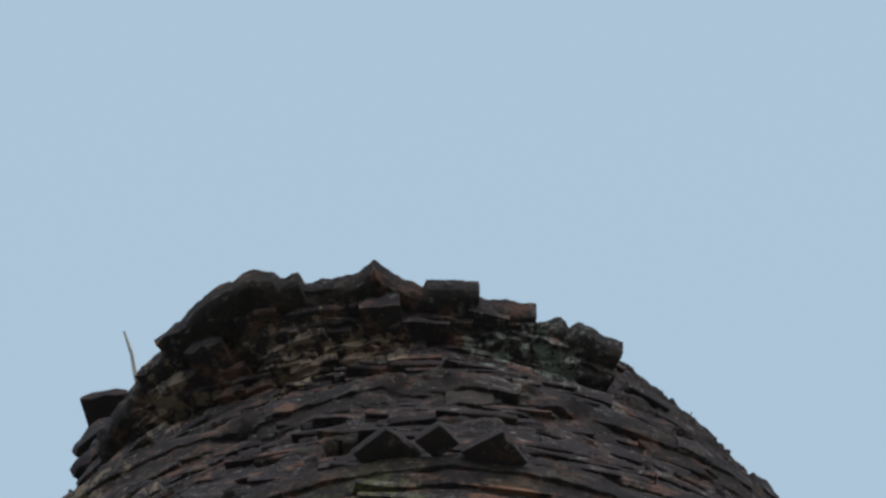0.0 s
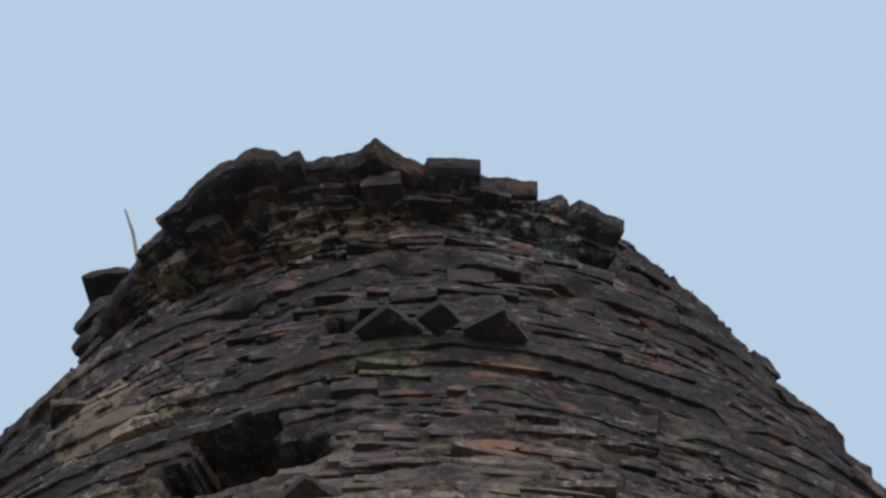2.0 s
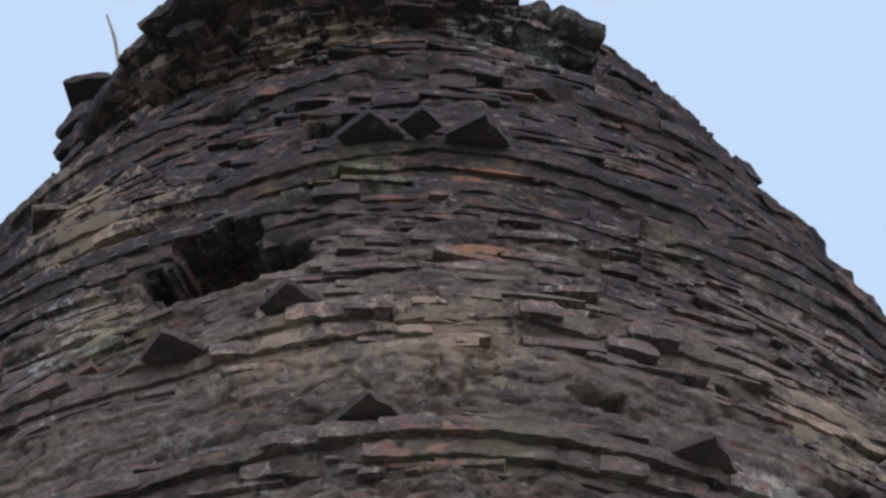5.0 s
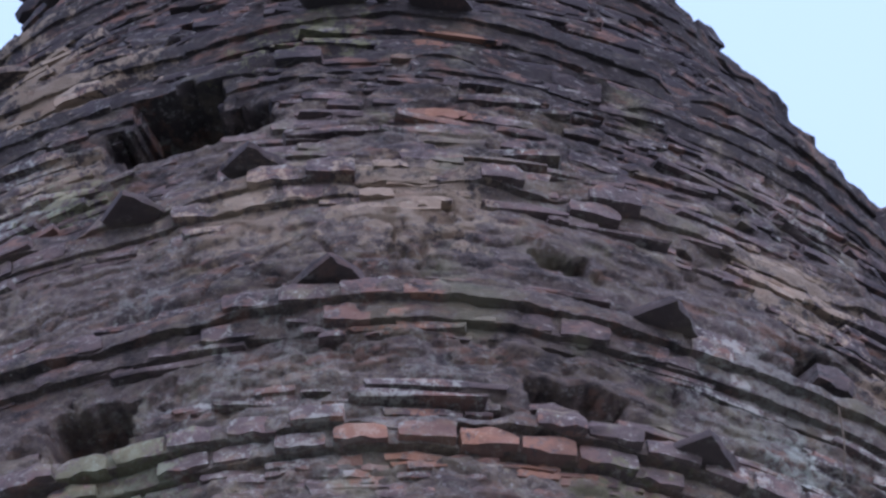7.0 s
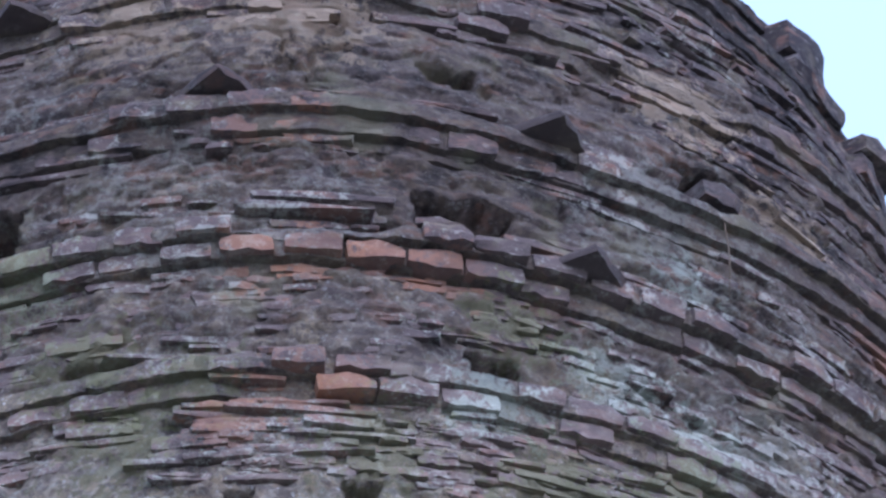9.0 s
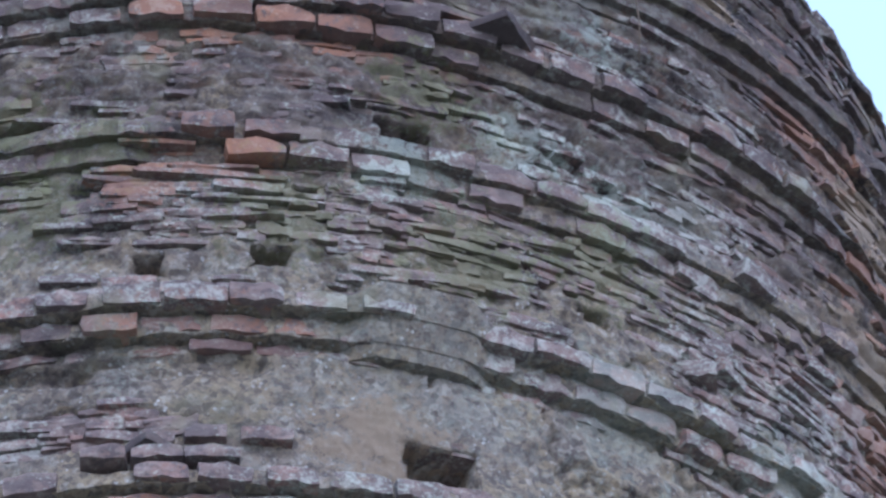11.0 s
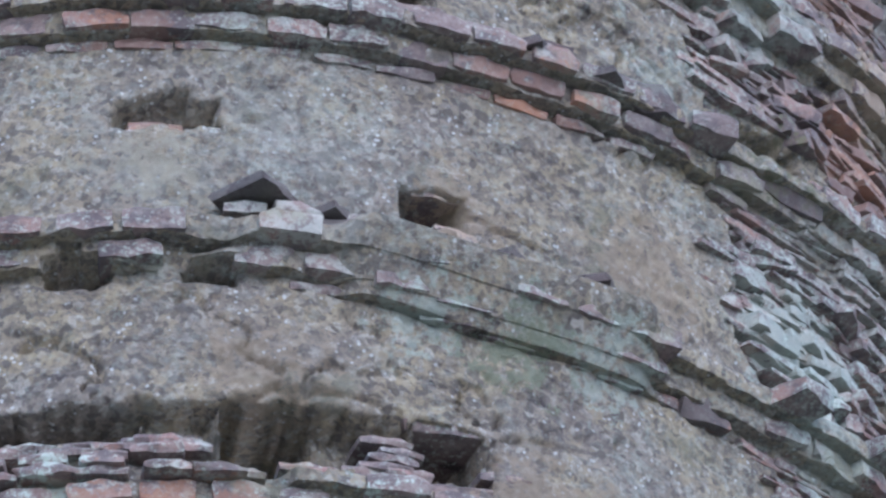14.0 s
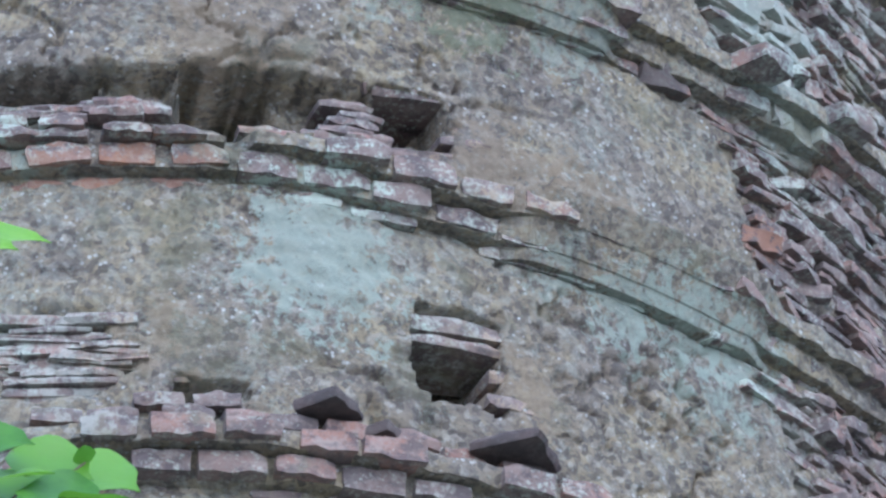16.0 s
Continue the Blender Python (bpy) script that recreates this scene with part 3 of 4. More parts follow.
# stretches of a moulding that still keep their coat of plaster: angles
COATED = {2: (13.0, 33.0), 1: (25.0, 43.0), 4: (12.0, 20.0)}
SINGLE_BRICKS = []
for n_s, (foot, out) in enumerate(STRINGS):
    lo, hi = (-76, 82) if foot > 15.5 else (-40, 82)
    bed_p = np.linspace(lo, hi, int((hi - lo) * 3.4))
    bed = []
    C3 = COURSE
    thin = 0.97 if foot < 15.5 else 0.98 if foot < 17.9 else 0.7
    coat = step(COATED[n_s][0] - 1.5, COATED[n_s][0] + 1.5, bed_p) * step(COATED[n_s][1] + 1.5, COATED[n_s][1] - 1.5, bed_p) if n_s in COATED else bed_p * 0
    for q, (r, zq) in enumerate(((-0.2, 0.0), (out * 0.10, 0.004), (out * 0.14, 0.022), (out * 0.13, 0.045), (out * 0.48, 0.048), (out * 0.53, 0.085), (out * 0.50, 0.124),
                                 (out * 0.86, 0.127), (out * 0.88, 0.165), (out * 0.80, 0.195), (out * 0.4, 0.205), (-0.2, 0.22))):
        arc = np.radians(bed_p) * 3
        wav = (fbm(arc * 12, bed_p * 0 + n_s * 3 + q * 0.7, 3, 15, 0.7) - 0.5) * (0.03 if foot > 15.5 else 0.045) - 0.05 * step(0.58 if foot > 15.5 else 0.68, 0.72 if foot > 15.5 else 0.8, fbm(arc * 1.4, bed_p * 0 + n_s * 3.1 + q * 0.1, 3, 21))
        wav = wav * (1 - 0.85 * coat) + (out * (0.30 + 0.85 * zq / (3 * C3)) + 0.02 - r * 0.97) * coat * (q not in (0, 11))
        drop = sag(n_s, bed_p)
        gone = step(TOPLESS[n_s][0], TOPLESS[n_s][0] + 1, bed_p) * step(TOPLESS[n_s][1] + 1, TOPLESS[n_s][1], bed_p) if n_s in TOPLESS and q in (7, 8, 9, 10) else bed_p * 0
        bed.append(on_tower(bed_p, face(bed_p, foot) + r * (thin if r > 0 else 1) * (1 - 0.6 * gone) + wav * (r > 0) - hole_depth(bed_p, bed_p * 0 + foot + zq) * 0.9, foot + zq + drop + wav * 0.15))
    course = solid("string_course", np.concatenate(bed), sheet(12, len(bed_p)), PLASTER, tower, "projecting moulding of stepped brick courses", 50)
    jc = {key: [] for key in cols}
    for level, (share, lost, low, tall) in enumerate(((0.24, 0.15, 0.0, 0.045), (0.62, 0.05, 0.045, 0.078), (1.0, 0.12, 0.123, 0.078))):
        zc = foot + low + tall / 2
        a = ring(zc, out * share, lo, hi, 0.200, 0.007, (level + n_s) % 2)
        a = a + RNG.uniform(-0.15, 0.15, len(a))
        zc = zc + sag(n_s, a)
        cut = np.maximum(hole_depth(a - 1.0, zc, 0.02), hole_depth(a + 1.0, zc, 0.02))
        worn = step(0.58 if foot > 15.5 else 0.68, 0.72 if foot > 15.5 else 0.8, fbm(np.radians(a) * 3 * 1.4, a * 0 + n_s * 3.1 + level * 0.4, 3, 21))
        keep = (cut < 0.02) & (RNG.random(len(a)) > lost + 0.55 * worn + (0.06 if 15.5 < foot < 17 else 0.22 if foot > 17 else 0))
        ruin = step(33, 38, a) * step(60, 48, a) * (foot < 16.5) + 0.4 * (foot > 17.5)
        keep &= RNG.random(len(a)) > ruin * 0.35
        if n_s in TOPLESS and level == 2:
            keep &= (a < TOPLESS[n_s][0]) | (a > TOPLESS[n_s][1])
        a, ruin, zc = a[keep], ruin[keep], zc[keep]
        n = len(a)
        rr = face(a, foot + 0.1) + out * share + RNG.normal(0, 0.010, n) + ruin * RNG.normal(-0.01, 0.03, n)
        row = dict(phi=a, r=rr, z=zc + RNG.normal(0, 0.003, n), l=RNG.uniform(0.165, 0.210, n), h=tall * RNG.uniform(0.78, 1.0, n),
                   d=np.full(n, 0.20), yaw=RNG.normal(0, 0.025, n) + ruin * RNG.normal(0, 0.12, n), tilt=RNG.normal(0, 0.015, n) + ruin * RNG.normal(0, 0.07, n))
        near = (a > -8) & (a < 42) & (foot < 16.2)
        for i in np.flatnonzero(near):
            SINGLE_BRICKS.append((course, {key: row[key][i] for key in row}))
        for key in row:
            jc[key].append(row[key][~near])
    q = {key: np.concatenate(v) for key, v in jc.items()}
    pts = brick_points(q["phi"], q["r"], q["z"], q["l"], q["h"], q["d"], q["yaw"], q["tilt"], RNG.integers(0, 16, len(q["phi"])))
    joined("brickwork", pts, course)

# bricks set cornerwise, that stand out above the courses (angle, height, how far, how large)
TEETH = [(8.2, 13.745, 0.20, 1.25), (-0.3, 14.68, 0.16, 0.8), (13.4, 11.75, 0.19, 0.9), (16.4, 11.69, 0.15, 0.6), (24.0, 11.72, 0.24, 1.3),
         (22.8, 13.65, 0.18, 0.9), (28.5, 13.65, 0.20, 1.0), (25.4, 14.56, 0.18, 0.9), (30.3, 14.53, 0.20, 1.0), (-1.4, 17.44, 0.22, 1.15),
         (20.6, 17.40, 0.25, 1.25), (22.3, 16.74, 0.25, 1.25), (-1.5, 19.50, 0.26, 1.12), (2.8, 19.50, 0.26, 0.72), (7.6, 19.46, 0.26, 1.08),
         (-7.1, 18.25, 0.20, 1.0), (-16.1, 18.14, 0.20, 1.0), (-52.5, 21.64, 0.30, 1.25), (-37.6, 20.0, 0.13, 0.8), (12.4, 13.70, 0.15, 0.8)]
for a, zt, out, size in TEETH:
    side = 0.17 * size
    v = SHAPES[RNG.integers(0, 16)] * [side, side, 0.036]
    w = radians(45 + RNG.uniform(-6, 6))
    x, y = v[:, 0] * math.cos(w) - v[:, 1] * math.sin(w), v[:, 0] * math.sin(w) + v[:, 1] * math.cos(w)
    r = float(face(a, zt)) + out - side * 0.66
    al = radians(a)
    p = np.stack([r * math.sin(al) + x * math.cos(al) - y * math.sin(al), -r * math.cos(al) + x * math.sin(al) + y * math.cos(al), zt + v[:, 2]], -1)
    solid("corner_brick", p, BFACES, BRICK_SHADED, tower, "dark brick set cornerwise", 38)

# short runs of thin bricks left standing in the broken patches: angles, height, reach, thickness
RUNS = [(-8.0, 1.5, 12.72, 0.11, 0.035), (-7.5, 6.0, 12.765, 0.09, 0.035), (-8.0, 3.2, 12.80, 0.07, 0.03), (-7.0, 1.6, 12.84, 0.04, 0.028), (2.0, 6.1, 12.805, 0.05, 0.035), (2.2, 5.6, 12.845, 0.03, 0.03), (-7.5, 8.5, 12.685, 0.12, 0.03), (6.0, 10.5, 12.70, 0.08, 0.03), (9.5, 13.5, 12.735, 0.08, 0.03),
        (1.8, 5.9, 12.92, -0.09, 0.10), (-3, 24, 11.69, 0.10, 0.05), (5, 15, 13.69, 0.10, 0.045), (22.5, 31, 13.66, 0.10, 0.045), (21, 33, 14.60, 0.09, 0.045), (-8, 8, 15.36, 0.08, 0.045), (20, 36, 15.35, 0.08, 0.045),
        (12.5, 20.5, 12.735, 0.07, 0.035), (15.5, 21.0, 12.775, 0.055, 0.035), (13.0, 17.4, 12.80, 0.035, 0.028), (13.2, 17.3, 12.835, 0.03, 0.028), (13.3, 17.2, 12.87, 0.025, 0.028), (13.8, 17.0, 12.905, 0.015, 0.026), (15.0, 17.3, 12.94, 0.01, 0.028),
        (21.6, 23.4, 12.84, 0.03, 0.035), (21.7, 23.5, 12.885, 0.03, 0.035), (21.6, 23.2, 12.93, 0.02, 0.035), (1.6, 4.3, 14.10, 0.015, 0.042), (4.4, 6.3, 14.075, 0.01, 0.03), (-0.5, 1.6, 14.055, 0.015, 0.035), (-4, 8, 14.77, 0.06, 0.05), (-5, 3, 14.61, 0.17, 0.05), (-5, 2, 14.82, 0.04, 0.04), (2, 9, 11.76, 0.10, 0.05),
        (24.0, 26.0, 11.965, 0.01, 0.045), (23.7, 26.3, 12.015, 0.01, 0.045), (24.2, 26.0, 12.065, 0.0, 0.045), (19.2, 21.5, 13.77, 0.03, 0.035), (17.8, 20.2, 14.67, 0.03, 0.05), (-1.9, 2.8, 11.88, 0.02, 0.025), (-1.6, 2.4, 11.93, 0.025, 0.02), (-2.4, 2.6, 11.98, 0.02, 0.022), (-1.4, 2.0, 12.03, 0.015, 0.02), (-1.0, 2.9, 12.07, 0.02, 0.018),
        (12.4, 17.4, 16.88, 0.0, 0.05), (12.0, 15.6, 16.94, -0.03, 0.04)]
# larger blocks: angle, height, how far out, length, height
BLOCKS = [(57.2, 19.36, 0.18, 0.28, 0.20), (58.5, 19.20, 0.12, 0.40, 0.10), (64.6, 19.02, 0.18, 0.28, 0.10), (65.5, 18.90, 0.08, 0.34, 0.14), (55.6, 19.88, 0.08, 0.16, 0.06),
          (-55.0, 20.82, 0.03, 0.12, 0.06), (-53.0, 21.45, 0.16, 0.22, 0.09), (-52.5, 21.30, 0.11, 0.22, 0.08), (35.2, 17.56, 0.07, 0.16, 0.10), (45.0, 14.50, 0.10, 0.34, 0.10), (39.8, 14.55, 0.09, 0.20, 0.13),
          (26.8, 14.60, 0.10, 0.16, 0.09), (33.4, 14.55, 0.13, 0.22, 0.12), (29.6, 13.60, 0.12, 0.20, 0.10), (25.5, 13.62, 0.10, 0.17, 0.09), (37.2, 13.42, 0.06, 0.19, 0.09), (44.5, 12.98, 0.05, 0.17, 0.08), (13.8, 13.66, 0.11, 0.24, 0.06)]
for a, zb, out, long, tall in BLOCKS:
    p = brick_points(np.array([a]), np.array([float(face(a, zb)) + out]), np.array([zb]), np.array([long]), np.array([tall]), np.array([0.34]), RNG.normal(0, 0.12, 1), RNG.normal(0, 0.07, 1), RNG.integers(0, 16, 1))
    solid("block", p[0], BFACES, BRICK_SHADED if zb < 18 else BRICK_JOINED, tower, "dark jutting brick block", 38)
# brick lintels over the holes: angle, height, length, thickness
for a, zb, long, tall in ((21.6, 12.20, 0.42, 0.055), (22.0, 12.145, 0.34, 0.035), (17.3, 14.862, 0.27, 0.040), (19.1, 13.940, 0.24, 0.035), (19.5, 13.03, 0.30, 0.040)):
    p = brick_points(np.array([a]), np.array([float(face(a, zb)) + 0.012]), np.array([zb]), np.array([long]), np.array([tall]), np.array([0.25]), np.array([0.02]), np.array([0.03]), RNG.integers(0, 16, 1))
    solid("lintel", p[0], BFACES, BRICK_JOINED, tower, "brown brick lintel over a hole", 38)
for p0, p1, zc, reach, thick in RUNS:
    a = ring(zc, reach, p0, p1, 0.16, 0.012, RNG.integers(0, 2))
    n = max(1, len(a))
    a = a if len(a) else np.array([(p0 + p1) / 2])
    one = np.ones(n)
    pts = brick_points(a + RNG.uniform(-0.4, 0.4, n), face(a, zc) + reach + RNG.normal(0, 0.014, n), zc + RNG.normal(0, 0.003, n), RNG.uniform(0.13, 0.18, n),
                       one * thick, one * 0.2, RNG.normal(0, 0.06, n), RNG.normal(0, 0.03, n), RNG.integers(0, 16, n))
    joined("brick_run", pts, tower)

# the broken cornice at the top
RIM_AT = [-64, -46, -38, -32, -27.3, -23, -18.5, -16.7, -14.1, -13.6, -11.4, -11.1, -7.4, -4.8, -2.8, -0.6, 2.7, 3.1, 9.3, 9.6, 16.8, 17.2, 20.2, 21.8, 22.5, 29.1]
RIM_R = [1.62, 1.70, 1.79, 1.88, 1.96, 2.04, 2.09, 2.11, 2.075, 2.04, 2.05, 1.98, 1.99, 2.01, 2.065, 1.975, 1.925, 1.96, 1.97, 1.875, 1.90, 1.80, 1.86, 1.825, 1.865, 1.84]
ca = np.linspace(-48, 29.0, 420)
arc = np.radians(ca) * 2
reach = np.interp(ca, RIM_AT, RIM_R) + (fbm(arc * 14, arc * 0 + 2.5, 3, 33, 0.7) - 0.5) * 0.035 + 0.02 * (vnoise(np.floor(arc * 9), arc * 0 + 1, 8) - 0.5)
rows = []
for q, (base, back_off, zc, rough) in enumerate(((1.35, None, 21.00, 0.0), (0, 0.30, 21.03, 0.05), (0, 0.24, 21.075, 0.05), (0, 0.13, 21.085, 0.04), (0, 0.10, 21.13, 0.03), (0, 0.02, 21.14, 0.02),
                                                 (0, 0.0, 21.16, 0.0), (0, 0.0, 21.22, 0.01), (0, 0.05, 21.26, 0.03), (1.2, None, 21.30, 0.0))):
    wob = (fbm(arc * 11, arc * 0 + q * 1.3, 3, 61, 0.7) - 0.5) * 2 * rough
    calm = np.interp(ca, [-48, -17, 0, 27], [1.67, 2.0, 1.97, 1.85])
    rows.append(on_tower(ca, (reach if back_off is not None and back_off < 0.09 else calm) - (back_off or 0) + wob if back_off is not None else base + 0 * ca, zc + wob * 0.25))
side = np.array(rows)
solid("cornice", side.reshape(-1, 3), sheet(len(rows), len(ca)), PLASTER, tower, "broken blackened cornice at the top", 40)
cq = {key: [] for key in cols}
n = 150
a, up = RNG.uniform(-48, 26, n), RNG.random(n)
for key, val in dict(phi=a, r=np.interp(a, [-48, -17, 0, 27], [1.67, 2.0, 1.97, 1.85]) - 0.29 + 0.24 * up + RNG.normal(0, 0.02, n), z=21.0 + 0.14 * up, l=RNG.uniform(0.06, 0.30, n), h=RNG.uniform(0.015, 0.045, n),
                     d=np.full(n, 0.3), yaw=RNG.normal(0, 0.12, n), tilt=RNG.normal(0, 0.06, n)).items():
    cq[key].append(val)
for level, (zc, back_off) in enumerate(((21.10, 0.10), (21.18, -0.005))):
    a = ring(zc, 0.4, -48, 25.0, 0.20, 0.0, level % 2)
    n = len(a)
    keep = RNG.random(n) > 0.45
    for key, val in dict(phi=a, r=np.interp(a, RIM_AT, RIM_R) - back_off + RNG.normal(0, 0.012, n), z=zc + RNG.normal(0, 0.003, n), l=RNG.uniform(0.15, 0.22, n), h=np.full(n, 0.055),
                         d=np.full(n, 0.3), yaw=RNG.normal(0, 0.05, n), tilt=RNG.normal(0, 0.03, n)).items():
        cq[key].append(val[keep])
q = {key: np.concatenate(v) for key, v in cq.items()}
pts = brick_points(q["phi"], q["r"], q["z"], q["l"], q["h"], q["d"], q["yaw"], q["tilt"], RNG.integers(0, 16, len(q["phi"])))
joined("brickwork", pts, tower, "blackened bricks of the cornice edge")

# ---- ground ----
g = np.linspace(-1, 1, 61)
gx, gy = np.meshgrid(np.sign(g) * np.abs(g) ** 3 * 2500, np.sign(g) * np.abs(g) ** 3 * 2500)
gz = (fbm(gx * 0.05, gy * 0.05, 3, 5) - 0.5) * 0.12 - 0.02
ground = solid("ground", np.stack([gx, gy, gz], -1).reshape(-1, 3), sheet(61, 61), GROUND, None, "bare earth with thin grass", 0)
tagged(ground, category="ground", kind="structure")


# ---- dry twigs growing from the tower ----
def twig(points, thick, label, stuff=TWIG):
    cu = bpy.data.curves.new("dry_twig", "CURVE")
    cu.dimensions, cu.bevel_depth, cu.bevel_resolution = "3D", thick, 2
    for line in points:
        sp = cu.splines.new("POLY")
        sp.points.add(len(line) - 1)
        for i, (p, s) in enumerate(zip(line, np.linspace(1, 0.45, len(line)))):
            sp.points[i].co = (*p, 1)
            sp.points[i].radius = s
    cu.materials.append(stuff)
    return tagged(new("dry_twig", cu), label, "twig")


def world_at(phi, out, z):
    return tower.matrix_basis @ Vector(on_tower(np.array(phi), float(face(phi, z)) + out, np.array(z)).tolist())


b0 = world_at(-52.0, 0.05, 21.8) + Vector((-0.025, 0, 0.02))
twig([[b0, b0 + Vector((-0.03, -0.02, 0.14)), b0 + Vector((-0.05, -0.03, 0.28)), b0 + Vector((-0.085, -0.03, 0.43))],
      [b0 + Vector((0.03, 0, 0.0)), b0 + Vector((-0.02, -0.03, 0.14))]], 0.011, "thin bare dry twig growing from the ruined cornice")
b1 = world_at(54.5, -0.06, 21.5)
twig([[b1, b1 + Vector((0.01, 0, 0.08)), b1 + Vector((0.03, -0.01, 0.17))]], 0.008, "short bare stalk growing from the brickwork")
b2 = world_at(-16.5, 0.0, 17.34)
twig([[b2, b2 + Vector((0.02, -0.06, 0.02)), b2 + Vector((0.09, -0.07, 0.08)), b2 + Vector((0.14, -0.06, 0.17))],
      [b2 + Vector((0.02, -0.06, 0.02)), b2 + Vector((-0.01, -0.08, 0.06))]], 0.009, "pale forked twig caught on the brickwork")


b3 = world_at(34.7, 0.05, 17.36)
twig([[b3, b3 + Vector((0.0, -0.06, -0.04)), b3 + Vector((0.01, -0.05, -0.2)), b3 + Vector((0.0, -0.02, -0.36))]], 0.004, "thin dry root hanging down the brickwork", BARK)


# ---- a young tree in front, whose leaves reach into the view ----
def leaf_points(length, width, fold, droop):
    """A broad pointed leaf with a folded midrib; base at 0, tip along +x."""
    rows = []
    for t in np.linspace(0, 1, 11):
        w = width * 0.5 * math.sin(math.pi * min(1, t ** 0.8)) ** 0.8 * (1 - 0.25 * t) if t < 0.9 else width * 0.07 * (1 - t) / 0.1
        for s in (-1, -0.5, 0, 0.5, 1):
            rows.append((t * length, s * w, abs(s) * w * fold - droop * length * t * t + 0.03 * width * math.sin(9 * t) * abs(s)))
    return np.array(rows)


tree = tagged(new("young_tree"), "young broadleaf tree with bright green pointed leaves", "tree")
tree.matrix_basis = pose(-2.05, 6.9, 0)


def limb(name, line, r0, r1):
    cu_pts = [Vector(p) for p in line]
    bm = bmesh.new()
    rings = []
    for i, p in enumerate(cu_pts):
        d = (cu_pts[min(i + 1, len(cu_pts) - 1)] - cu_pts[max(i - 1, 0)]).normalized()
        m = d.to_track_quat("Z", "Y").to_matrix()
        r = r0 + (r1 - r0) * i / (len(cu_pts) - 1)
        rings.append([bm.verts.new(p + m @ Vector((r * math.cos(q * math.pi / 4), r * math.sin(q * math.pi / 4), 0))) for q in range(8)])
    for a, b in zip(rings, rings[1:]):
        for i in range(8):
            bm.faces.new((a[i], a[(i + 1) % 8], b[(i + 1) % 8], b[i]))
    bm.faces.new(rings[-1])
    return part(name, bm, BARK, tree)


limb("trunk", [(0, 0, -0.1), (0.03, 0.02, 1.2), (-0.04, 0.03, 2.4), (0.02, 0, 3.6), (0.05, -0.03, 4.6), (0.0, 0, 5.3)], 0.075, 0.02)
BOUGHS = [((0.02, 0, 3.6), (0.5, -0.1, 4.6), (1.1, -0.25, 5.2), (1.62, -0.36, 5.62)), ((0.03, 0, 4.0), (-0.4, 0.2, 4.6), (-0.8, 0.3, 5.2)),
         ((0.05, 0, 4.4), (0.3, 0.4, 4.9), (0.5, 0.7, 5.3)), ((0.05, 0, 4.5), (-0.2, -0.4, 5.0), (-0.3, -0.6, 5.5)), ((0.5, -0.1, 4.6), (0.9, 0.2, 4.9), (1.2, 0.3, 5.1))]
for line in BOUGHS:
    limb("branch", line, 0.026, 0.007)
LEAF_FACES = sheet(11, 5)
lv, lf = [], []
rnd = random.Random(4)
for line in BOUGHS:
    for _ in range(70):
        i = rnd.randrange(len(line) - 1)
        p = Vector(line[i]).lerp(Vector(line[i + 1]), rnd.random())
        if p.x > 1.15 and line is BOUGHS[0]:
            continue
        p += Vector([rnd.uniform(-0.22, 0.22) for _ in range(3)])
        m = pose(*p, rnd.uniform(-40, 40), rnd.uniform(-20, 50), rnd.uniform(0, 360))
        lf.append(LEAF_FACES + 55 * len(lv))
        lv.append(np.array([m @ Vector(v) for v in leaf_points(rnd.uniform(0.09, 0.14), rnd.uniform(0.045, 0.06), 0.25, 0.2)]))
crown = solid("crown", np.concatenate(lv), np.concatenate(lf), LEAF, tree, "dense bright green foliage", 0)
tagged(crown, kind="stuff")
TREE_AT = Vector((-2.05, 6.9, 0))


def aim(right, up, dist):
    """A place by its bearing and slope as seen from the eye."""
    return Vector(EYE) + Vector((right, 1.0, up)) * dist - TREE_AT


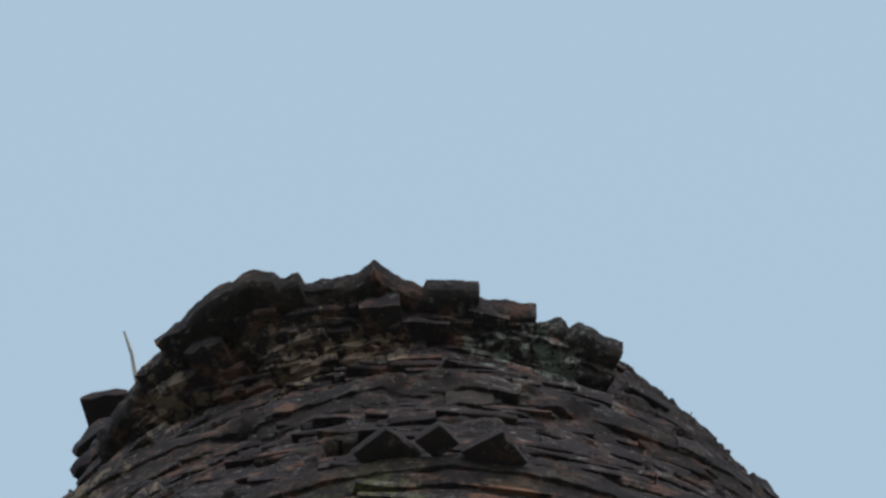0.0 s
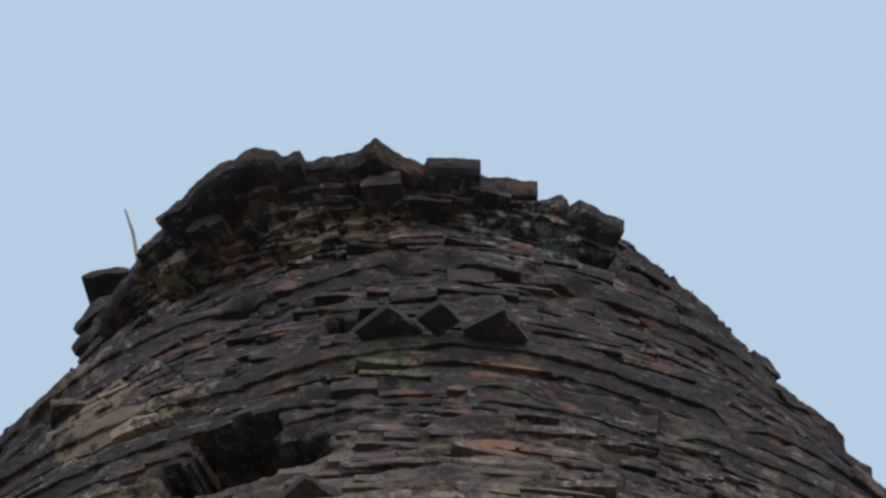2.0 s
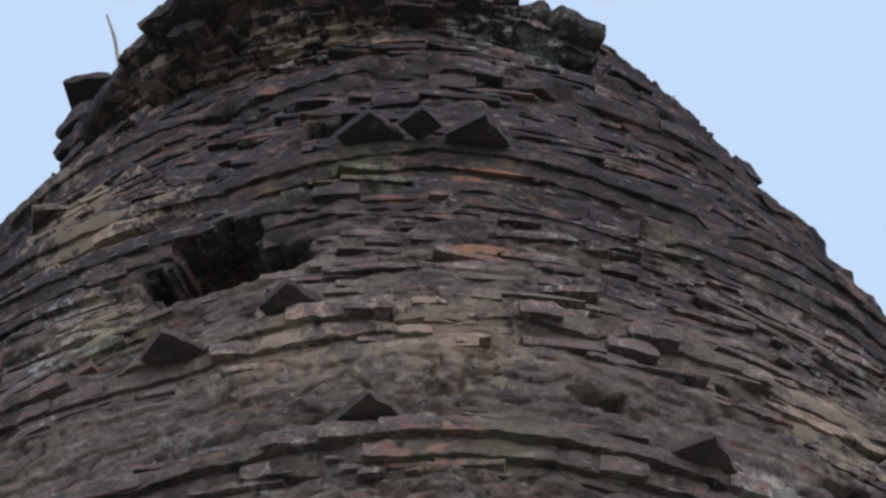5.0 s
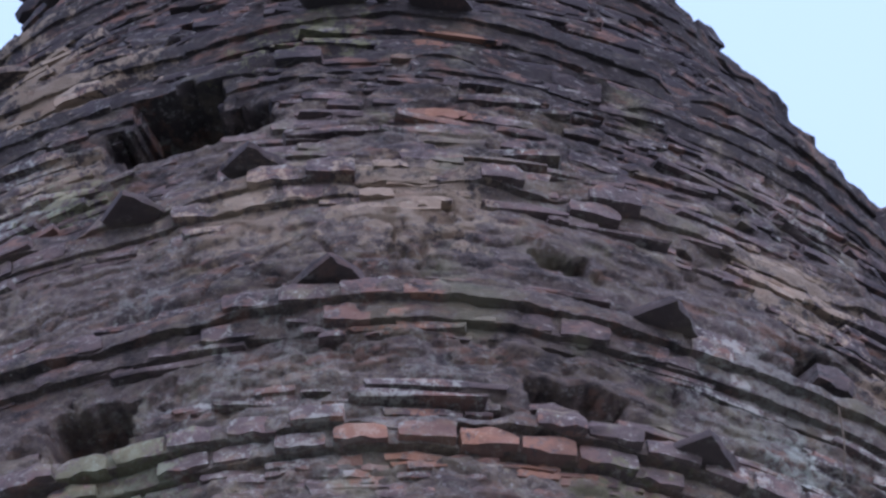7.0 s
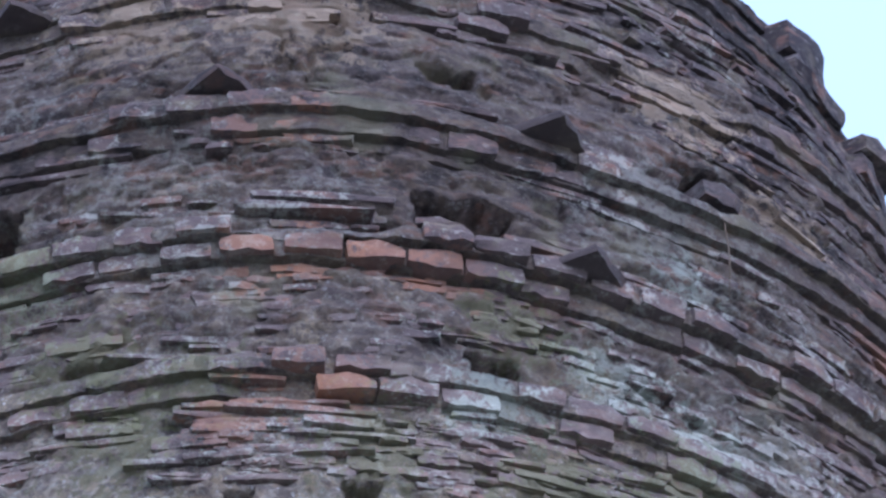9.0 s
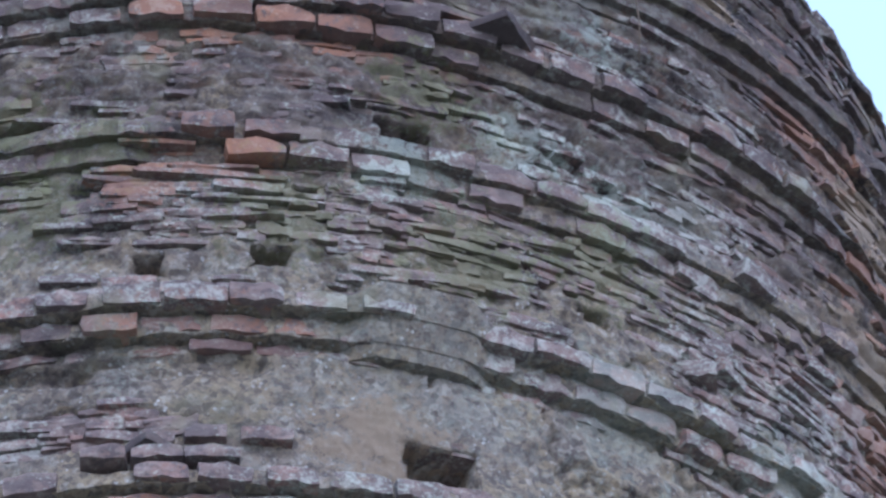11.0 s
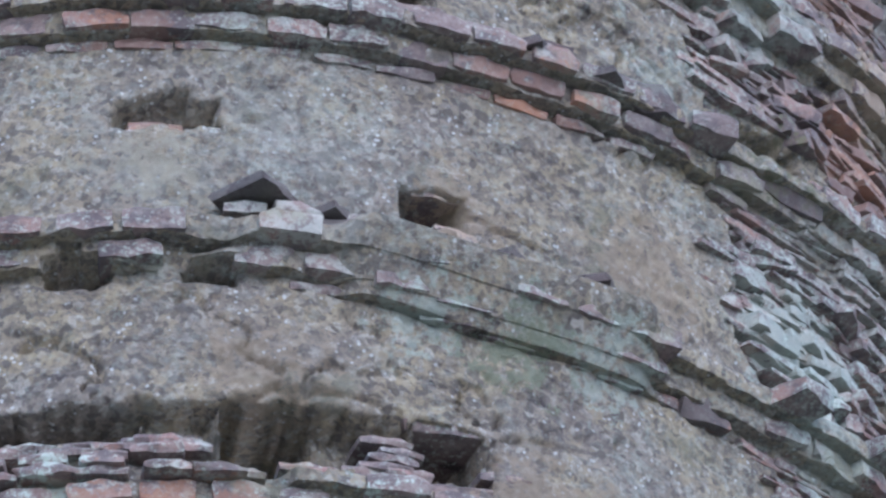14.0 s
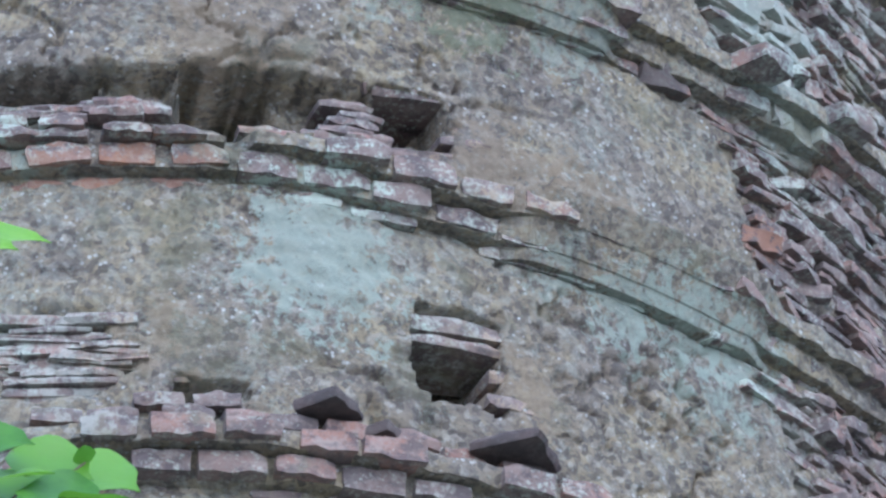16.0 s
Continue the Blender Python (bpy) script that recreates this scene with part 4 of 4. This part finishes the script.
# base and tip of each leaf that shows: slopes to the side and up
NEAR_LEAVES = [(-0.0346, 0.7228, -0.0148, 0.7195, 0.050, 10), (-0.0345, 0.7190, -0.0212, 0.7176, 0.055, 5), (-0.0350, 0.7262, -0.0245, 0.7272, 0.065, 10),
               (-0.0335, 0.6731, -0.0181, 0.6722, 0.050, 25), (-0.0357, 0.6632, -0.0143, 0.6658, 0.060, -15),
               (-0.0226, 0.6705, -0.0069, 0.6638, 0.060, 20), (-0.0139, 0.6665, 0.0018, 0.6611, 0.078, 8),
               (-0.0085, 0.6669, -0.0088, 0.6717, 0.018, 50), (-0.0139, 0.6587, 0.0013, 0.6592, 0.045, -40),
               (-0.0291, 0.6616, -0.0129, 0.6595, 0.070, 10), (-0.0205, 0.6619, -0.0053, 0.6579, 0.075, 5),
               (-0.0183, 0.6546, 0.0002, 0.6526, 0.080, 0), (-0.0378, 0.6526, -0.0183, 0.6532, 0.080, 10)]
for bx, bz, tx, tz, w, twist in NEAR_LEAVES:
    d = 6.52 + rnd.uniform(-0.05, 0.05)
    a, b = aim(bx, bz, d), aim(tx, tz, d - 0.03)
    ax_x = (b - a).normalized()
    ax_z = (Vector((0, -0.75, 0.65)) - ax_x * Vector((0, -0.75, 0.65)).dot(ax_x)).normalized()
    m = Matrix((ax_x, ax_z.cross(ax_x), ax_z)).transposed().to_4x4()
    m = Matrix.Translation(a) @ m @ pose(0, 0, 0, twist * 0.6, 0, 0)
    me_pts = np.array([m @ Vector(v) for v in leaf_points((b - a).length, w * (1.5 if bz > 0.70 else 1.9), 0.16, 0.03)])
    lo = solid("leaf", me_pts, LEAF_FACES, LEAF, tree, "", 0)
    start = Vector((1.62, -0.36, 5.62)) if bz < 0.70 else Vector((1.62, -0.36, 5.62)) + Vector((0.0, 0, 0.35))
    limb("stalk", [start, start.lerp(a, 0.6) + Vector((0, 0, 0.01)), a + ax_x * 0.004], 0.003, 0.0015)
limb("branch", [(1.62, -0.36, 5.62), (1.61, -0.36, 5.8), (1.62, -0.36, 5.97)], 0.007, 0.003)

# ---- the single bricks of the string courses ----
for course, r in SINGLE_BRICKS:
    ob = new("brick", MESHES[RNG.integers(0, 16)])
    ob.parent = course
    p = on_tower(np.array(r["phi"]), float(r["r"]), np.array(r["z"]))
    ob.matrix_basis = pose(*p, 0, 0, math.degrees(math.radians(r["phi"]) + r["yaw"])) @ pose(0, 0, 0, 0, -math.degrees(r["tilt"]), 0) @ Matrix.Diagonal((r["l"], r["d"], r["h"], 1))
